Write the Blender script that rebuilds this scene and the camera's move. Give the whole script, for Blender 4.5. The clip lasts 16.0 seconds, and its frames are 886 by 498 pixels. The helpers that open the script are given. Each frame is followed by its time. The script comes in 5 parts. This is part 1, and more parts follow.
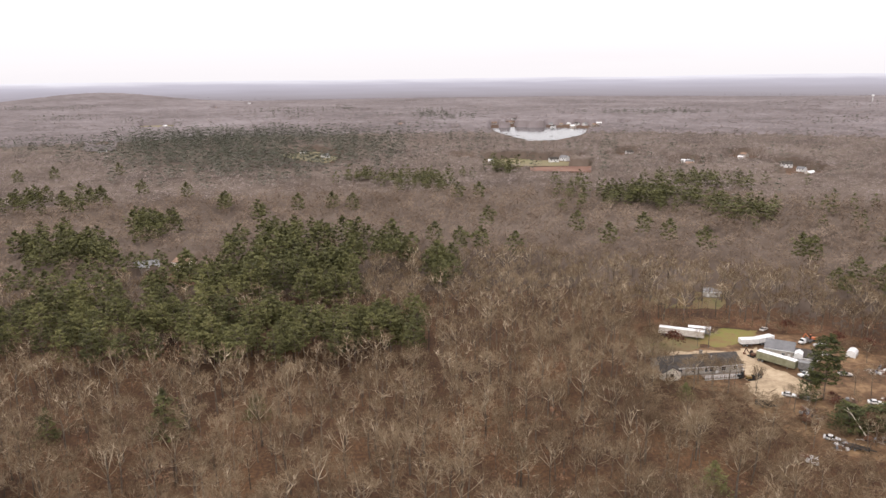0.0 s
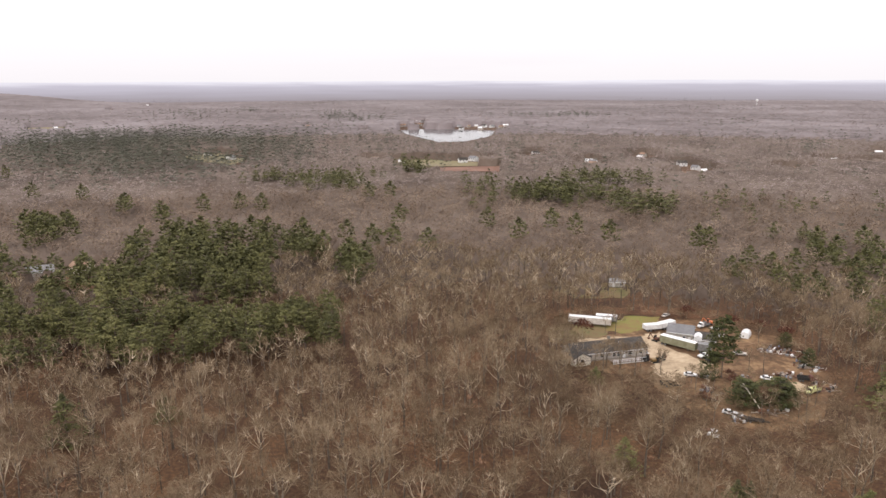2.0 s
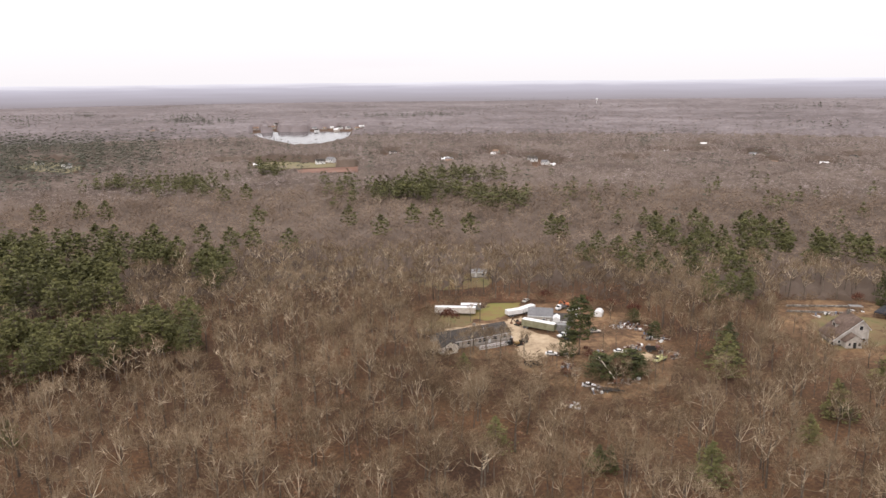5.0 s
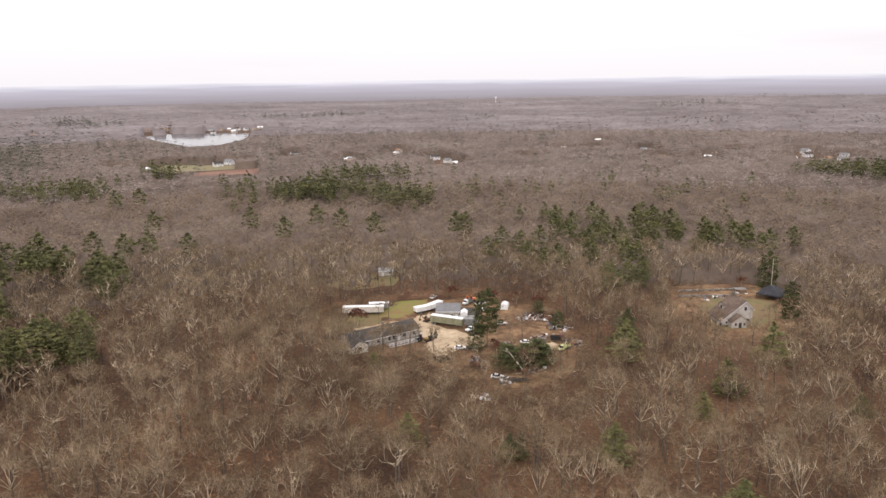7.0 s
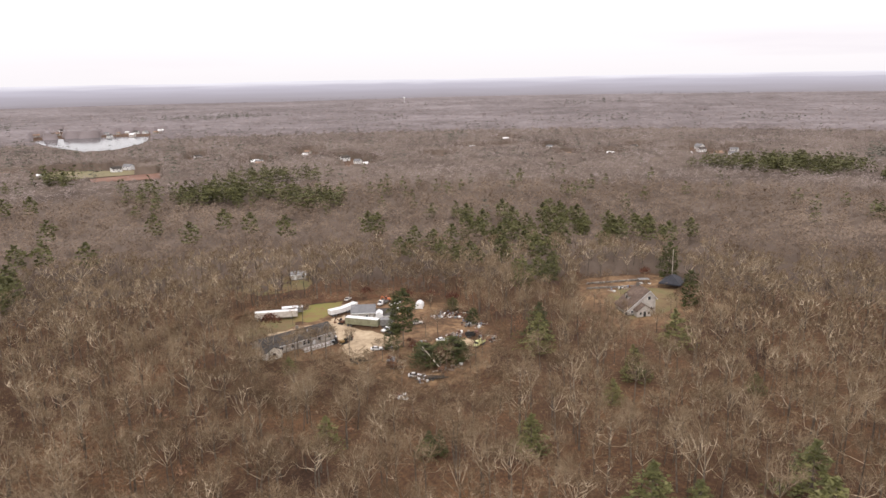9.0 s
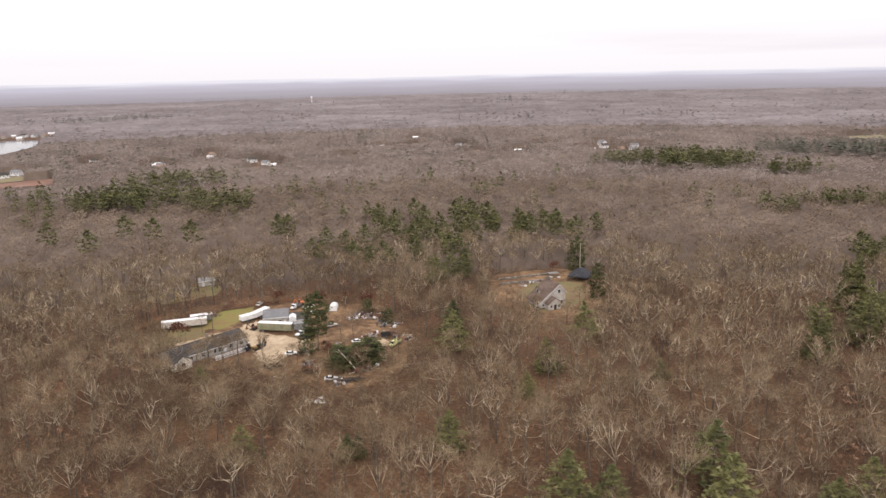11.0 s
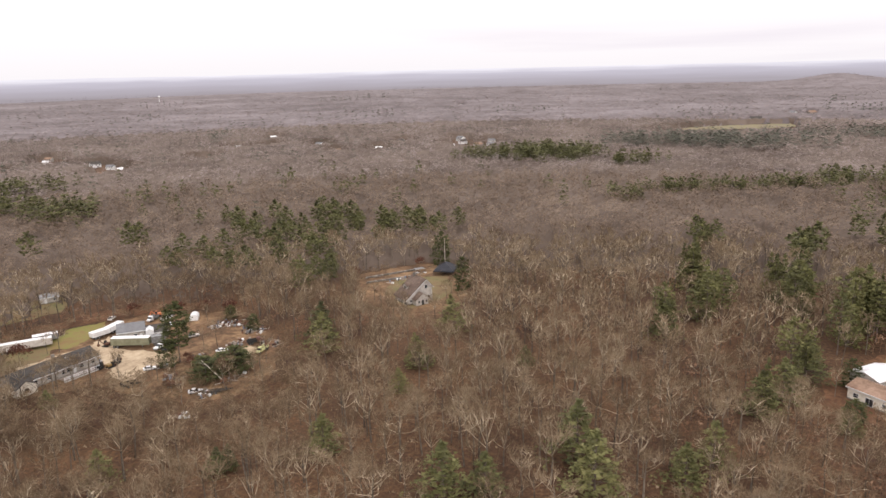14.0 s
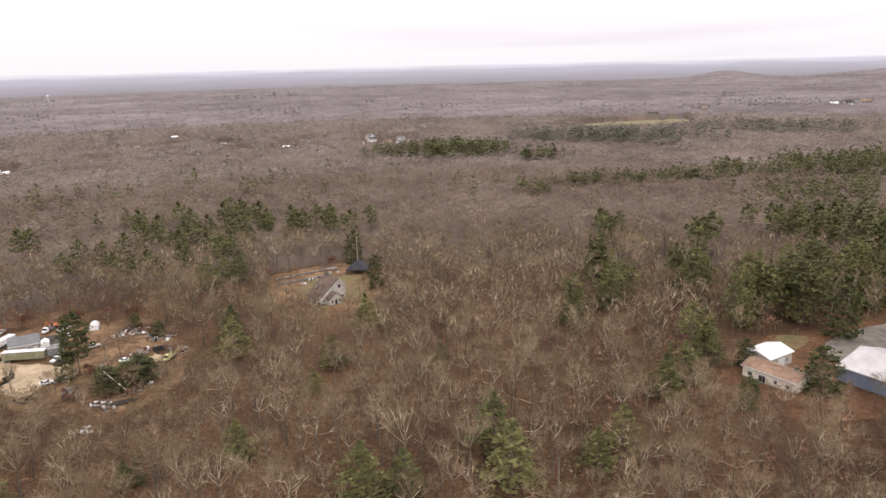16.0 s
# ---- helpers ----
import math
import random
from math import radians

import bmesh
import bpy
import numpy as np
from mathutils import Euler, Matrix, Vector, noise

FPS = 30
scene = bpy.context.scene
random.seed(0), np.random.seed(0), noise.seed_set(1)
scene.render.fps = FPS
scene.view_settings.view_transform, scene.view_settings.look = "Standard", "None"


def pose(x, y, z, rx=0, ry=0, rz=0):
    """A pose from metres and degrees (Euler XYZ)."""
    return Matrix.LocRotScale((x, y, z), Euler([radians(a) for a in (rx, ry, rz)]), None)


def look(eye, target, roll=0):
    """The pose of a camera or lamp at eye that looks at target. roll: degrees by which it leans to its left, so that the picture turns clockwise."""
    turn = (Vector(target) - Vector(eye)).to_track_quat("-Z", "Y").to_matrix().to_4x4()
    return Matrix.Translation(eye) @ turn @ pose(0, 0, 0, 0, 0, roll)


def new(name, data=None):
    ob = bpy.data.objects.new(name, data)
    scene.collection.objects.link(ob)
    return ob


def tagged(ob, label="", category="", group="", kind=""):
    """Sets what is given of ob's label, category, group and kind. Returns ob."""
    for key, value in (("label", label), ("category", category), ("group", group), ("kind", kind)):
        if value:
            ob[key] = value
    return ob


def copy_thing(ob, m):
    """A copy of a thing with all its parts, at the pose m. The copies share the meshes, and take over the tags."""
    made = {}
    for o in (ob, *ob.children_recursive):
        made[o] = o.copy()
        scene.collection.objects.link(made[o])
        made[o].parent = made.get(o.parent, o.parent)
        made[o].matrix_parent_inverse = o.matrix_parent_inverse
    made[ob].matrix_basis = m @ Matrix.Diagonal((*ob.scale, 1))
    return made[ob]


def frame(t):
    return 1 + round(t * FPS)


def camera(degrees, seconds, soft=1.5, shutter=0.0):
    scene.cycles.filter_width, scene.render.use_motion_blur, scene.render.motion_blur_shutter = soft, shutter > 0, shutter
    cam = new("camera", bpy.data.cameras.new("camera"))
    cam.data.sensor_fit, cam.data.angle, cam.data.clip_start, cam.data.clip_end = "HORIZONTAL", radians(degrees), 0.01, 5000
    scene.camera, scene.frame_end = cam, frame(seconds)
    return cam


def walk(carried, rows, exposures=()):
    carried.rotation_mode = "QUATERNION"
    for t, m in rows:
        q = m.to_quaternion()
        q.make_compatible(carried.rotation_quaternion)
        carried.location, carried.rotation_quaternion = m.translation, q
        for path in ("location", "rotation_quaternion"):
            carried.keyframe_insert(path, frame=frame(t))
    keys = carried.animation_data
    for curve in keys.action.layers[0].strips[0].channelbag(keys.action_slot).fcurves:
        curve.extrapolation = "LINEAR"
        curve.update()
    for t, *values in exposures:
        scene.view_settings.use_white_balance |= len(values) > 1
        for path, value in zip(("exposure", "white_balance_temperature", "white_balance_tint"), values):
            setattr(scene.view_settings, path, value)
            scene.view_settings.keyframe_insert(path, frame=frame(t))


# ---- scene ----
cam = camera(63.2, 16.0, soft=1.5)
ROWS = [
    (0, 0.0, 0.0, 95.0, 76.6, 0.7, -0.0),
    (0.5, -0.33, -0.36, 94.12, 76.64, 0.5, -1.79),
    (1, -0.63, -0.71, 93.32, 76.7, 0.38, -3.58),
    (1.5, -0.91, -1.03, 92.61, 76.78, 0.29, -5.37),
    (2, -1.16, -1.34, 91.99, 76.82, 0.21, -7.16),
    (2.5, -1.39, -1.64, 91.44, 76.89, 0.21, -9.0),
    (3, -1.61, -1.91, 90.96, 76.92, 0.22, -10.83),
    (3.5, -1.8, -2.18, 90.56, 76.94, 0.29, -12.7),
    (4, -1.98, -2.42, 90.21, 76.96, 0.41, -14.59),
    (6.5, -2.62, -3.45, 89.3, 76.8, 0.78, -24.35),
    (7, -2.71, -3.62, 89.25, 76.79, 0.84, -26.22),
    (7.5, -2.78, -3.78, 89.23, 76.78, 0.89, -28.05),
    (8, -2.85, -3.92, 89.24, 76.74, 0.94, -29.82),
    (8.5, -2.91, -4.06, 89.28, 76.72, 1.05, -31.58),
    (9, -2.96, -4.19, 89.33, 76.68, 1.08, -33.35),
    (11.5, -3.13, -4.69, 89.74, 76.39, 1.3, -42.32),
    (12, -3.16, -4.77, 89.82, 76.32, 1.37, -44.21),
    (12.5, -3.18, -4.84, 89.89, 76.24, 1.39, -46.07),
    (13, -3.21, -4.91, 89.95, 76.15, 1.39, -47.92),
    (13.5, -3.23, -4.97, 89.98, 76.07, 1.42, -49.7),
    (14, -3.27, -5.02, 89.99, 76.01, 1.39, -51.45),
    (14.5, -3.3, -5.08, 89.97, 75.92, 1.41, -53.21),
    (15, -3.34, -5.13, 89.92, 75.86, 1.38, -54.99),
    (15.5, -3.38, -5.17, 89.83, 75.76, 1.39, -56.82),
    (16, -3.44, -5.22, 89.7, 75.68, 1.36, -58.6),
]
walk(cam, [(t, pose(x, y, z, rx, ry, rz)) for t, x, y, z, rx, ry, rz in ROWS], exposures=[(0.0, 0.0)])

# ---- sky and light: a bright overcast afternoon in late autumn ----
world = bpy.data.worlds.new("overcast_sky")
scene.world = world
world.use_nodes = True
wn, wl = world.node_tree.nodes, world.node_tree.links
wn.clear()
SUN_AZ, SUN_EL = 222.0, 34.0


def wnode(kind, **props):
    n = wn.new(kind)
    for k, v in props.items():
        n.inputs[k.replace("_", " ")].default_value = v
    return n


def wmath(op, a, b=0.0, clamp=False):
    n = wn.new("ShaderNodeMath")
    n.operation, n.use_clamp = op, clamp
    for i, v in enumerate((a, b)):
        if isinstance(v, (int, float)):
            n.inputs[i].default_value = v
        else:
            wl.new(v, n.inputs[i])
    return n.outputs[0]


sky = wn.new("ShaderNodeTexSky")
sky.sky_type, sky.sun_disc = "NISHITA", False
sky.sun_elevation, sky.sun_rotation = radians(SUN_EL), radians(SUN_AZ)
sky.air_density, sky.dust_density = 1.5, 3.0
coord = wn.new("ShaderNodeTexCoord")
sep = wn.new("ShaderNodeSeparateXYZ")
wl.new(coord.outputs["Generated"], sep.inputs[0])
height = wmath("MAXIMUM", sep.outputs[2], 0.0)
# cloud sheet: darker towards the horizon, brightest overhead
shade = wn.new("ShaderNodeMapRange")
shade.inputs["From Max"].default_value = 0.6
shade.inputs["To Min"].default_value, shade.inputs["To Max"].default_value = 1.05, 1.9
wl.new(height, shade.inputs["Value"])
# flat streaks of cloud, stretched along the horizon
stretch = wn.new("ShaderNodeMapping")
stretch.inputs["Scale"].default_value = (1.7, 1.7, 30.0)
stretch.inputs["Location"].default_value = (0.7, 0.2, 1.3)
wl.new(coord.outputs["Generated"], stretch.inputs[0])
streak = wnode("ShaderNodeTexNoise", Scale=1.0, Detail=4.0, Roughness=0.5, Distortion=0.4)
wl.new(stretch.outputs[0], streak.inputs["Vector"])
band = wn.new("ShaderNodeMapRange")
band.inputs["From Min"].default_value, band.inputs["From Max"].default_value = 0.42, 0.72
band.inputs["To Min"].default_value, band.inputs["To Max"].default_value = 0.0, 1.0
wl.new(streak.outputs["Fac"], band.inputs["Value"])
# the streaks lie low and mostly to the east
low = wn.new("ShaderNodeMapRange")
low.inputs["From Min"].default_value, low.inputs["From Max"].default_value = 0.025, 0.07
low.inputs["To Min"].default_value, low.inputs["To Max"].default_value = 1.0, 0.0
wl.new(height, low.inputs["Value"])
east = wn.new("ShaderNodeMapRange")
east.inputs["From Min"].default_value, east.inputs["From Max"].default_value = 0.05, 0.6
east.inputs["To Min"].default_value, east.inputs["To Max"].default_value = 0.12, 1.0
wl.new(sep.outputs[0], east.inputs["Value"])
amount = wmath("MULTIPLY", wmath("MULTIPLY", band.outputs[0], low.outputs[0]), east.outputs[0], True)
tone = wn.new("ShaderNodeMix")
tone.data_type = "RGBA"
tone.inputs["A"].default_value, tone.inputs["B"].default_value = (1.0, 0.955, 0.985, 1), (0.86, 0.80, 0.87, 1)
wl.new(amount, tone.inputs["Factor"])
cloud = wn.new("ShaderNodeBackground")
wl.new(tone.outputs["Result"], cloud.inputs["Color"])
wl.new(shade.outputs[0], cloud.inputs["Strength"])
clear = wnode("ShaderNodeBackground", Strength=0.10)
wl.new(sky.outputs[0], clear.inputs["Color"])
both = wnode("ShaderNodeMixShader", Fac=0.93)
wl.new(clear.outputs[0], both.inputs[1]), wl.new(cloud.outputs[0], both.inputs[2])
wl.new(both.outputs[0], wn.new("ShaderNodeOutputWorld").inputs[0])

sun_data = bpy.data.lights.new("sun", "SUN")
sun_data.energy, sun_data.angle, sun_data.color = 1.0, radians(14), (1.0, 0.95, 0.88)
sun = new("sun", sun_data)
sun_way = Vector((math.sin(radians(SUN_AZ)), math.cos(radians(SUN_AZ)), math.tan(radians(SUN_EL))))
sun.matrix_world = look(sun_way * 300, (0, 0, 0))


# ---- materials ----
def material(name, colours, scale=1.0, rough=0.9, bump=0.3, metal=0.0, island=0.0, objects=0.0, large=0.0, large_size=60.0, seed=0.0, spec=0.3, bump_distance=0.05):
    """A surface whose colour runs over colours by fine noise, shifted by broad stains and from piece to piece."""
    m = bpy.data.materials.new(name)
    m.use_nodes = True
    n, l = m.node_tree.nodes, m.node_tree.links
    b = n["Principled BSDF"]
    b.inputs["Roughness"].default_value, b.inputs["Metallic"].default_value = rough, metal
    b.inputs["Specular IOR Level"].default_value = spec
    geo = n.new("ShaderNodeNewGeometry")

    def maths(op, x, y):
        k = n.new("ShaderNodeMath")
        k.operation = op
        for i, v in enumerate((x, y)):
            if isinstance(v, (int, float)):
                k.inputs[i].default_value = v
            else:
                l.new(v, k.inputs[i])
        return k.outputs[0]

    fine = n.new("ShaderNodeTexNoise")
    fine.noise_dimensions = "4D"
    fine.inputs["Scale"].default_value, fine.inputs["Detail"].default_value, fine.inputs["W"].default_value = scale, 6, seed
    fine.inputs["Roughness"].default_value = 0.65
    l.new(geo.outputs["Position"], fine.inputs["Vector"])
    value = fine.outputs["Fac"]
    if large:
        wide = n.new("ShaderNodeTexNoise")
        wide.noise_dimensions = "4D"
        wide.inputs["Scale"].default_value, wide.inputs["Detail"].default_value, wide.inputs["W"].default_value = 1 / large_size, 3, seed + 5
        l.new(geo.outputs["Position"], wide.inputs["Vector"])
        value = maths("ADD", value, maths("MULTIPLY", maths("SUBTRACT", wide.outputs["Fac"], 0.5), large))
    if island:
        value = maths("ADD", value, maths("MULTIPLY", maths("SUBTRACT", geo.outputs["Random Per Island"], 0.5), island))
    if objects:
        info = n.new("ShaderNodeObjectInfo")
        value = maths("ADD", value, maths("MULTIPLY", maths("SUBTRACT", info.outputs["Random"], 0.5), objects))
    ramp = n.new("ShaderNodeValToRGB")
    e = ramp.color_ramp.elements
    while len(e) < len(colours):
        e.new(0.5)
    for i, c in enumerate(colours):
        e[i].position = 0.28 + 0.44 * i / max(1, len(colours) - 1)
        e[i].color = (*c, 1)
    l.new(value, ramp.inputs[0])
    l.new(ramp.outputs[0], b.inputs["Base Color"])
    if bump:
        k = n.new("ShaderNodeBump")
        k.inputs["Strength"].default_value, k.inputs["Distance"].default_value = bump, bump_distance
        l.new(fine.outputs["Fac"], k.inputs["Height"])
        l.new(k.outputs[0], b.inputs["Normal"])
    return m


LITTER = material("leaf_litter", [(0.035, 0.017, 0.009), (0.08, 0.042, 0.021), (0.17, 0.09, 0.042)], 0.9, 0.95, 0.7, large=0.6, large_size=22, bump_distance=0.3)
BARK = material("grey_bark", [(0.11, 0.08, 0.05), (0.30, 0.235, 0.158), (0.64, 0.53, 0.385)], 0.15, 0.9, 0, island=0.2, large=0.9, large_size=7)
TWIGS = material("bare_twigs", [(0.085, 0.051, 0.028), (0.182, 0.126, 0.075), (0.32, 0.241, 0.156)], 0.05, 0.9, 0, island=0.26, large=0.8, large_size=9, seed=2)
# next two: twig colour greyed, then turned mauve, to stand for haze over distance
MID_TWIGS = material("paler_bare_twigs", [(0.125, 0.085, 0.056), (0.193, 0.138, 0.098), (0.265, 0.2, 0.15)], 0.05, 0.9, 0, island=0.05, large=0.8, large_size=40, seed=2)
HAZED_TWIGS = material("pale_distant_twigs", [(0.185, 0.141, 0.124), (0.258, 0.206, 0.187), (0.34, 0.284, 0.265)], 0.02, 0.9, 0, island=0.05, large=0.8, large_size=70, seed=2)
BIRCH = material("pale_birch_bark", [(0.30, 0.25, 0.19), (0.52, 0.46, 0.38), (0.70, 0.64, 0.55)], 0.4, 0.85, 0.2, seed=52)
TRUNK_BARK = material("dark_furrowed_bark", [(0.07, 0.055, 0.042), (0.13, 0.105, 0.082), (0.22, 0.18, 0.14)], 1.2, 0.95, 0, island=0.3, large=0.6, large_size=8, seed=36)
RED_LITTER = material("red_brown_fallen_leaves", [(0.06, 0.028, 0.014), (0.118, 0.057, 0.028), (0.19, 0.10, 0.05)], 0.7, 0.95, 0.6, large=0.7, large_size=9, seed=41)
TAN_LEAVES = material("tan_beech_leaves", [(0.13, 0.07, 0.042), (0.21, 0.118, 0.07), (0.30, 0.185, 0.115)], 0.1, 0.9, 0, island=0.3, large=0.8, large_size=12, seed=42)
THICKET = material("brown_thicket", [(0.068, 0.047, 0.034), (0.106, 0.076, 0.056), (0.146, 0.109, 0.085)], 0.03, 0.95, 0, large=0.9, large_size=90, seed=44)
STRAW = material("straw_and_bare_earth", [(0.115, 0.072, 0.037), (0.175, 0.118, 0.06), (0.165, 0.132, 0.06), (0.115, 0.105, 0.042)], 0.3, 0.95, 0.4, large=0.8, large_size=10, seed=38)
OLD_SHINGLE = material("weathered_brown_grey_shingles", [(0.085, 0.06, 0.048), (0.13, 0.093, 0.074), (0.20, 0.15, 0.122)], 0.9, 0.97, 0.4, spec=0.1, large=0.6, large_size=4, seed=39)
# far canopy: distance haze is put into its mauve-grey base colour
HAZED_FAR_TWIGS = material("far_bare_woods", [(0.095, 0.075, 0.071), (0.148, 0.12, 0.117), (0.21, 0.178, 0.177)], 0.02, 0.95, 0, large=0.9, large_size=330, seed=3)
NEEDLES = material("pine_needles", [(0.052, 0.052, 0.019), (0.11, 0.108, 0.038), (0.185, 0.172, 0.066)], 0.3, 0.8, 0, island=0.22, objects=0.3, seed=4)
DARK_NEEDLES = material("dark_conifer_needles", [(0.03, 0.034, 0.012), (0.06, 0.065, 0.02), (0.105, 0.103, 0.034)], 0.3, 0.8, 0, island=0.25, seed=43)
# needle green dulled to grey as painted haze on the distant groves
HAZED_NEEDLES = material("far_pine_needles", [(0.062, 0.064, 0.046), (0.102, 0.102, 0.074), (0.15, 0.145, 0.11)], 0.2, 0.85, 0, island=0.2, seed=5)
RUST_LEAVES = material("rust_oak_leaves", [(0.06, 0.022, 0.015), (0.11, 0.042, 0.026), (0.17, 0.072, 0.042)], 0.8, 0.9, 0, island=0.4, seed=6)
PINE_BARK = material("pine_bark", [(0.08, 0.06, 0.05), (0.15, 0.115, 0.095), (0.22, 0.18, 0.15)], 1.0, 0.9, 0, seed=7)
DIRT = material("bare_dirt", [(0.065, 0.036, 0.018), (0.145, 0.083, 0.043), (0.285, 0.18, 0.094)], 0.45, 0.95, 0.5, large=0.8, large_size=14, seed=8)
GRAVEL = material("pale_gravel", [(0.27, 0.195, 0.125), (0.42, 0.32, 0.21), (0.54, 0.43, 0.30)], 0.5, 0.95, 0.4, large=0.4, large_size=12, seed=9)
LAWN = material("dull_lawn", [(0.20, 0.125, 0.055), (0.20, 0.155, 0.055), (0.19, 0.175, 0.05), (0.13, 0.148, 0.038)], 0.5, 0.95, 0.5, large=1.0, large_size=9, seed=10)
ASPHALT = material("worn_asphalt", [(0.11, 0.093, 0.08), (0.19, 0.162, 0.14), (0.29, 0.25, 0.215)], 0.25, 0.9, 0.2, large=0.5, large_size=12, seed=11)
FIELD = material("stubble_field", [(0.16, 0.13, 0.075), (0.20, 0.165, 0.09), (0.15, 0.15, 0.07)], 0.05, 0.95, 0.2, seed=12)
RED_FIELD = material("red_brown_bog", [(0.14, 0.07, 0.05), (0.19, 0.10, 0.07), (0.24, 0.14, 0.10)], 0.05, 0.95, 0.2, seed=13)
SHINGLE = material("dark_shingles", [(0.045, 0.04, 0.036), (0.07, 0.062, 0.056), (0.105, 0.094, 0.085)], 1.4, 0.97, 0.4, spec=0.1, large=0.3, large_size=6, objects=0.1, seed=14)
BROWN_SHINGLE = material("brown_shingles", [(0.16, 0.10, 0.068), (0.25, 0.16, 0.11), (0.34, 0.23, 0.165)], 0.9, 0.9, 0.4, large=0.5, large_size=5, seed=15)
GREY_METAL = material("grey_metal_roof", [(0.13, 0.127, 0.13), (0.17, 0.167, 0.17), (0.22, 0.216, 0.218)], 0.5, 0.65, 0.1, large=0.3, large_size=5, seed=16)
WHITE_METAL = material("white_metal_roof", [(0.62, 0.60, 0.60), (0.78, 0.77, 0.77), (0.85, 0.84, 0.84)], 0.3, 0.5, 0.05, large=0.4, large_size=7, seed=17)
PALE_METAL = material("weathered_pale_metal_roof", [(0.36, 0.33, 0.32), (0.46, 0.43, 0.42), (0.58, 0.55, 0.54)], 0.25, 0.55, 0.05, large=0.6, large_size=6, seed=37)
SIDING = material("beige_siding", [(0.30, 0.27, 0.235), (0.42, 0.385, 0.34), (0.50, 0.46, 0.41)], 0.6, 0.75, 0.1, large=0.3, large_size=5, seed=18)
WHITE_WALL = material("weathered_white_wall", [(0.55, 0.49, 0.40), (0.76, 0.70, 0.60), (0.84, 0.80, 0.71)], 0.9, 0.75, 0.15, large=0.4, large_size=4, seed=19)
PALE_BOARD = material("weathered_pale_boards", [(0.30, 0.27, 0.24), (0.42, 0.385, 0.345), (0.54, 0.50, 0.455)], 0.9, 0.8, 0.15, large=0.5, large_size=3, seed=40)
WHITE_PAINT = material("white_paint", [(0.55, 0.54, 0.53), (0.72, 0.71, 0.70), (0.80, 0.79, 0.78)], 1.2, 0.45, 0.05, large=0.3, large_size=3, seed=20)
CREAM = material("cream_paint", [(0.42, 0.37, 0.32), (0.55, 0.50, 0.45), (0.66, 0.62, 0.57)], 0.8, 0.55, 0.1, large=0.4, large_size=4, seed=21)
OLIVE = material("olive_trailer_side", [(0.16, 0.155, 0.095), (0.22, 0.215, 0.14), (0.29, 0.28, 0.20)], 0.8, 0.6, 0.1, large=0.4, large_size=3, seed=22)
BLUE_WALL = material("blue_grey_metal_wall", [(0.16, 0.185, 0.25), (0.21, 0.24, 0.31), (0.27, 0.30, 0.37)], 0.5, 0.6, 0.1, large=0.4, large_size=6, seed=23)
DARK = material("dark_rubber", [(0.015, 0.015, 0.015), (0.028, 0.027, 0.026), (0.05, 0.047, 0.045)], 2.0, 0.8, 0.1, seed=24)
BLACK_TARP = material("black_tarp", [(0.012, 0.012, 0.016), (0.022, 0.022, 0.028), (0.04, 0.04, 0.05)], 1.0, 0.5, 0.2, seed=25)
RUST = material("rusted_steel", [(0.055, 0.03, 0.022), (0.11, 0.055, 0.035), (0.20, 0.10, 0.06)], 1.5, 0.85, 0.3, large=0.4, large_size=2, objects=0.3, seed=26)
STEEL = material("dull_steel", [(0.14, 0.135, 0.13), (0.22, 0.215, 0.21), (0.34, 0.33, 0.32)], 1.2, 0.55, 0.1, metal=0.3, seed=27)
YELLOW = material("faded_yellow_paint", [(0.42, 0.42, 0.16), (0.58, 0.58, 0.28), (0.68, 0.68, 0.42)], 1.5, 0.5, 0.05, seed=28)
ORANGE = material("orange_paint", [(0.40, 0.10, 0.04), (0.55, 0.16, 0.06), (0.62, 0.24, 0.12)], 1.5, 0.5, 0.05, seed=29)
RED = material("dull_red_paint", [(0.07, 0.025, 0.024), (0.12, 0.04, 0.038), (0.18, 0.075, 0.065)], 1.5, 0.5, 0.05, seed=30)
OCHRE = material("ochre_machine_paint", [(0.16, 0.10, 0.04), (0.25, 0.16, 0.06), (0.32, 0.22, 0.10)], 1.5, 0.6, 0.1, seed=31)
WOOD = material("grey_timber", [(0.20, 0.16, 0.13), (0.30, 0.25, 0.205), (0.42, 0.36, 0.30)], 2.0, 0.85, 0.2, objects=0.4, seed=32)
STONE = material("grey_stone", [(0.12, 0.105, 0.09), (0.20, 0.178, 0.155), (0.30, 0.272, 0.24)], 1.5, 0.9, 0.3, objects=0.5, seed=33)
GLASS = material("dark_window_glass", [(0.02, 0.022, 0.025), (0.03, 0.032, 0.036), (0.045, 0.048, 0.05)], 0.5, 0.08, 0, spec=0.6, seed=34)
WATER = material("lake_water", [(0.05, 0.055, 0.06), (0.06, 0.065, 0.07), (0.07, 0.075, 0.08)], 0.05, 0.09, 0.006, spec=0.5, seed=35, bump_distance=0.2)


# ---- shapes ----
def mesh_of(name, verts, faces, mat):
    """A mesh from arrays of places and of triangles or quads."""
    verts, faces = np.asarray(verts, np.float32), np.asarray(faces, np.int32)
    me = bpy.data.meshes.new(name)
    k = faces.shape[1]
    me.vertices.add(len(verts)), me.loops.add(faces.size), me.polygons.add(len(faces))
    me.vertices.foreach_set("co", verts.ravel())
    me.loops.foreach_set("vertex_index", faces.ravel())
    me.polygons.foreach_set("loop_start", np.arange(0, faces.size, k, dtype=np.int32))
    me.polygons.foreach_set("loop_total", np.full(len(faces), k, dtype=np.int32))
    me.materials.append(mat)
    me.update(calc_edges=True)
    return me


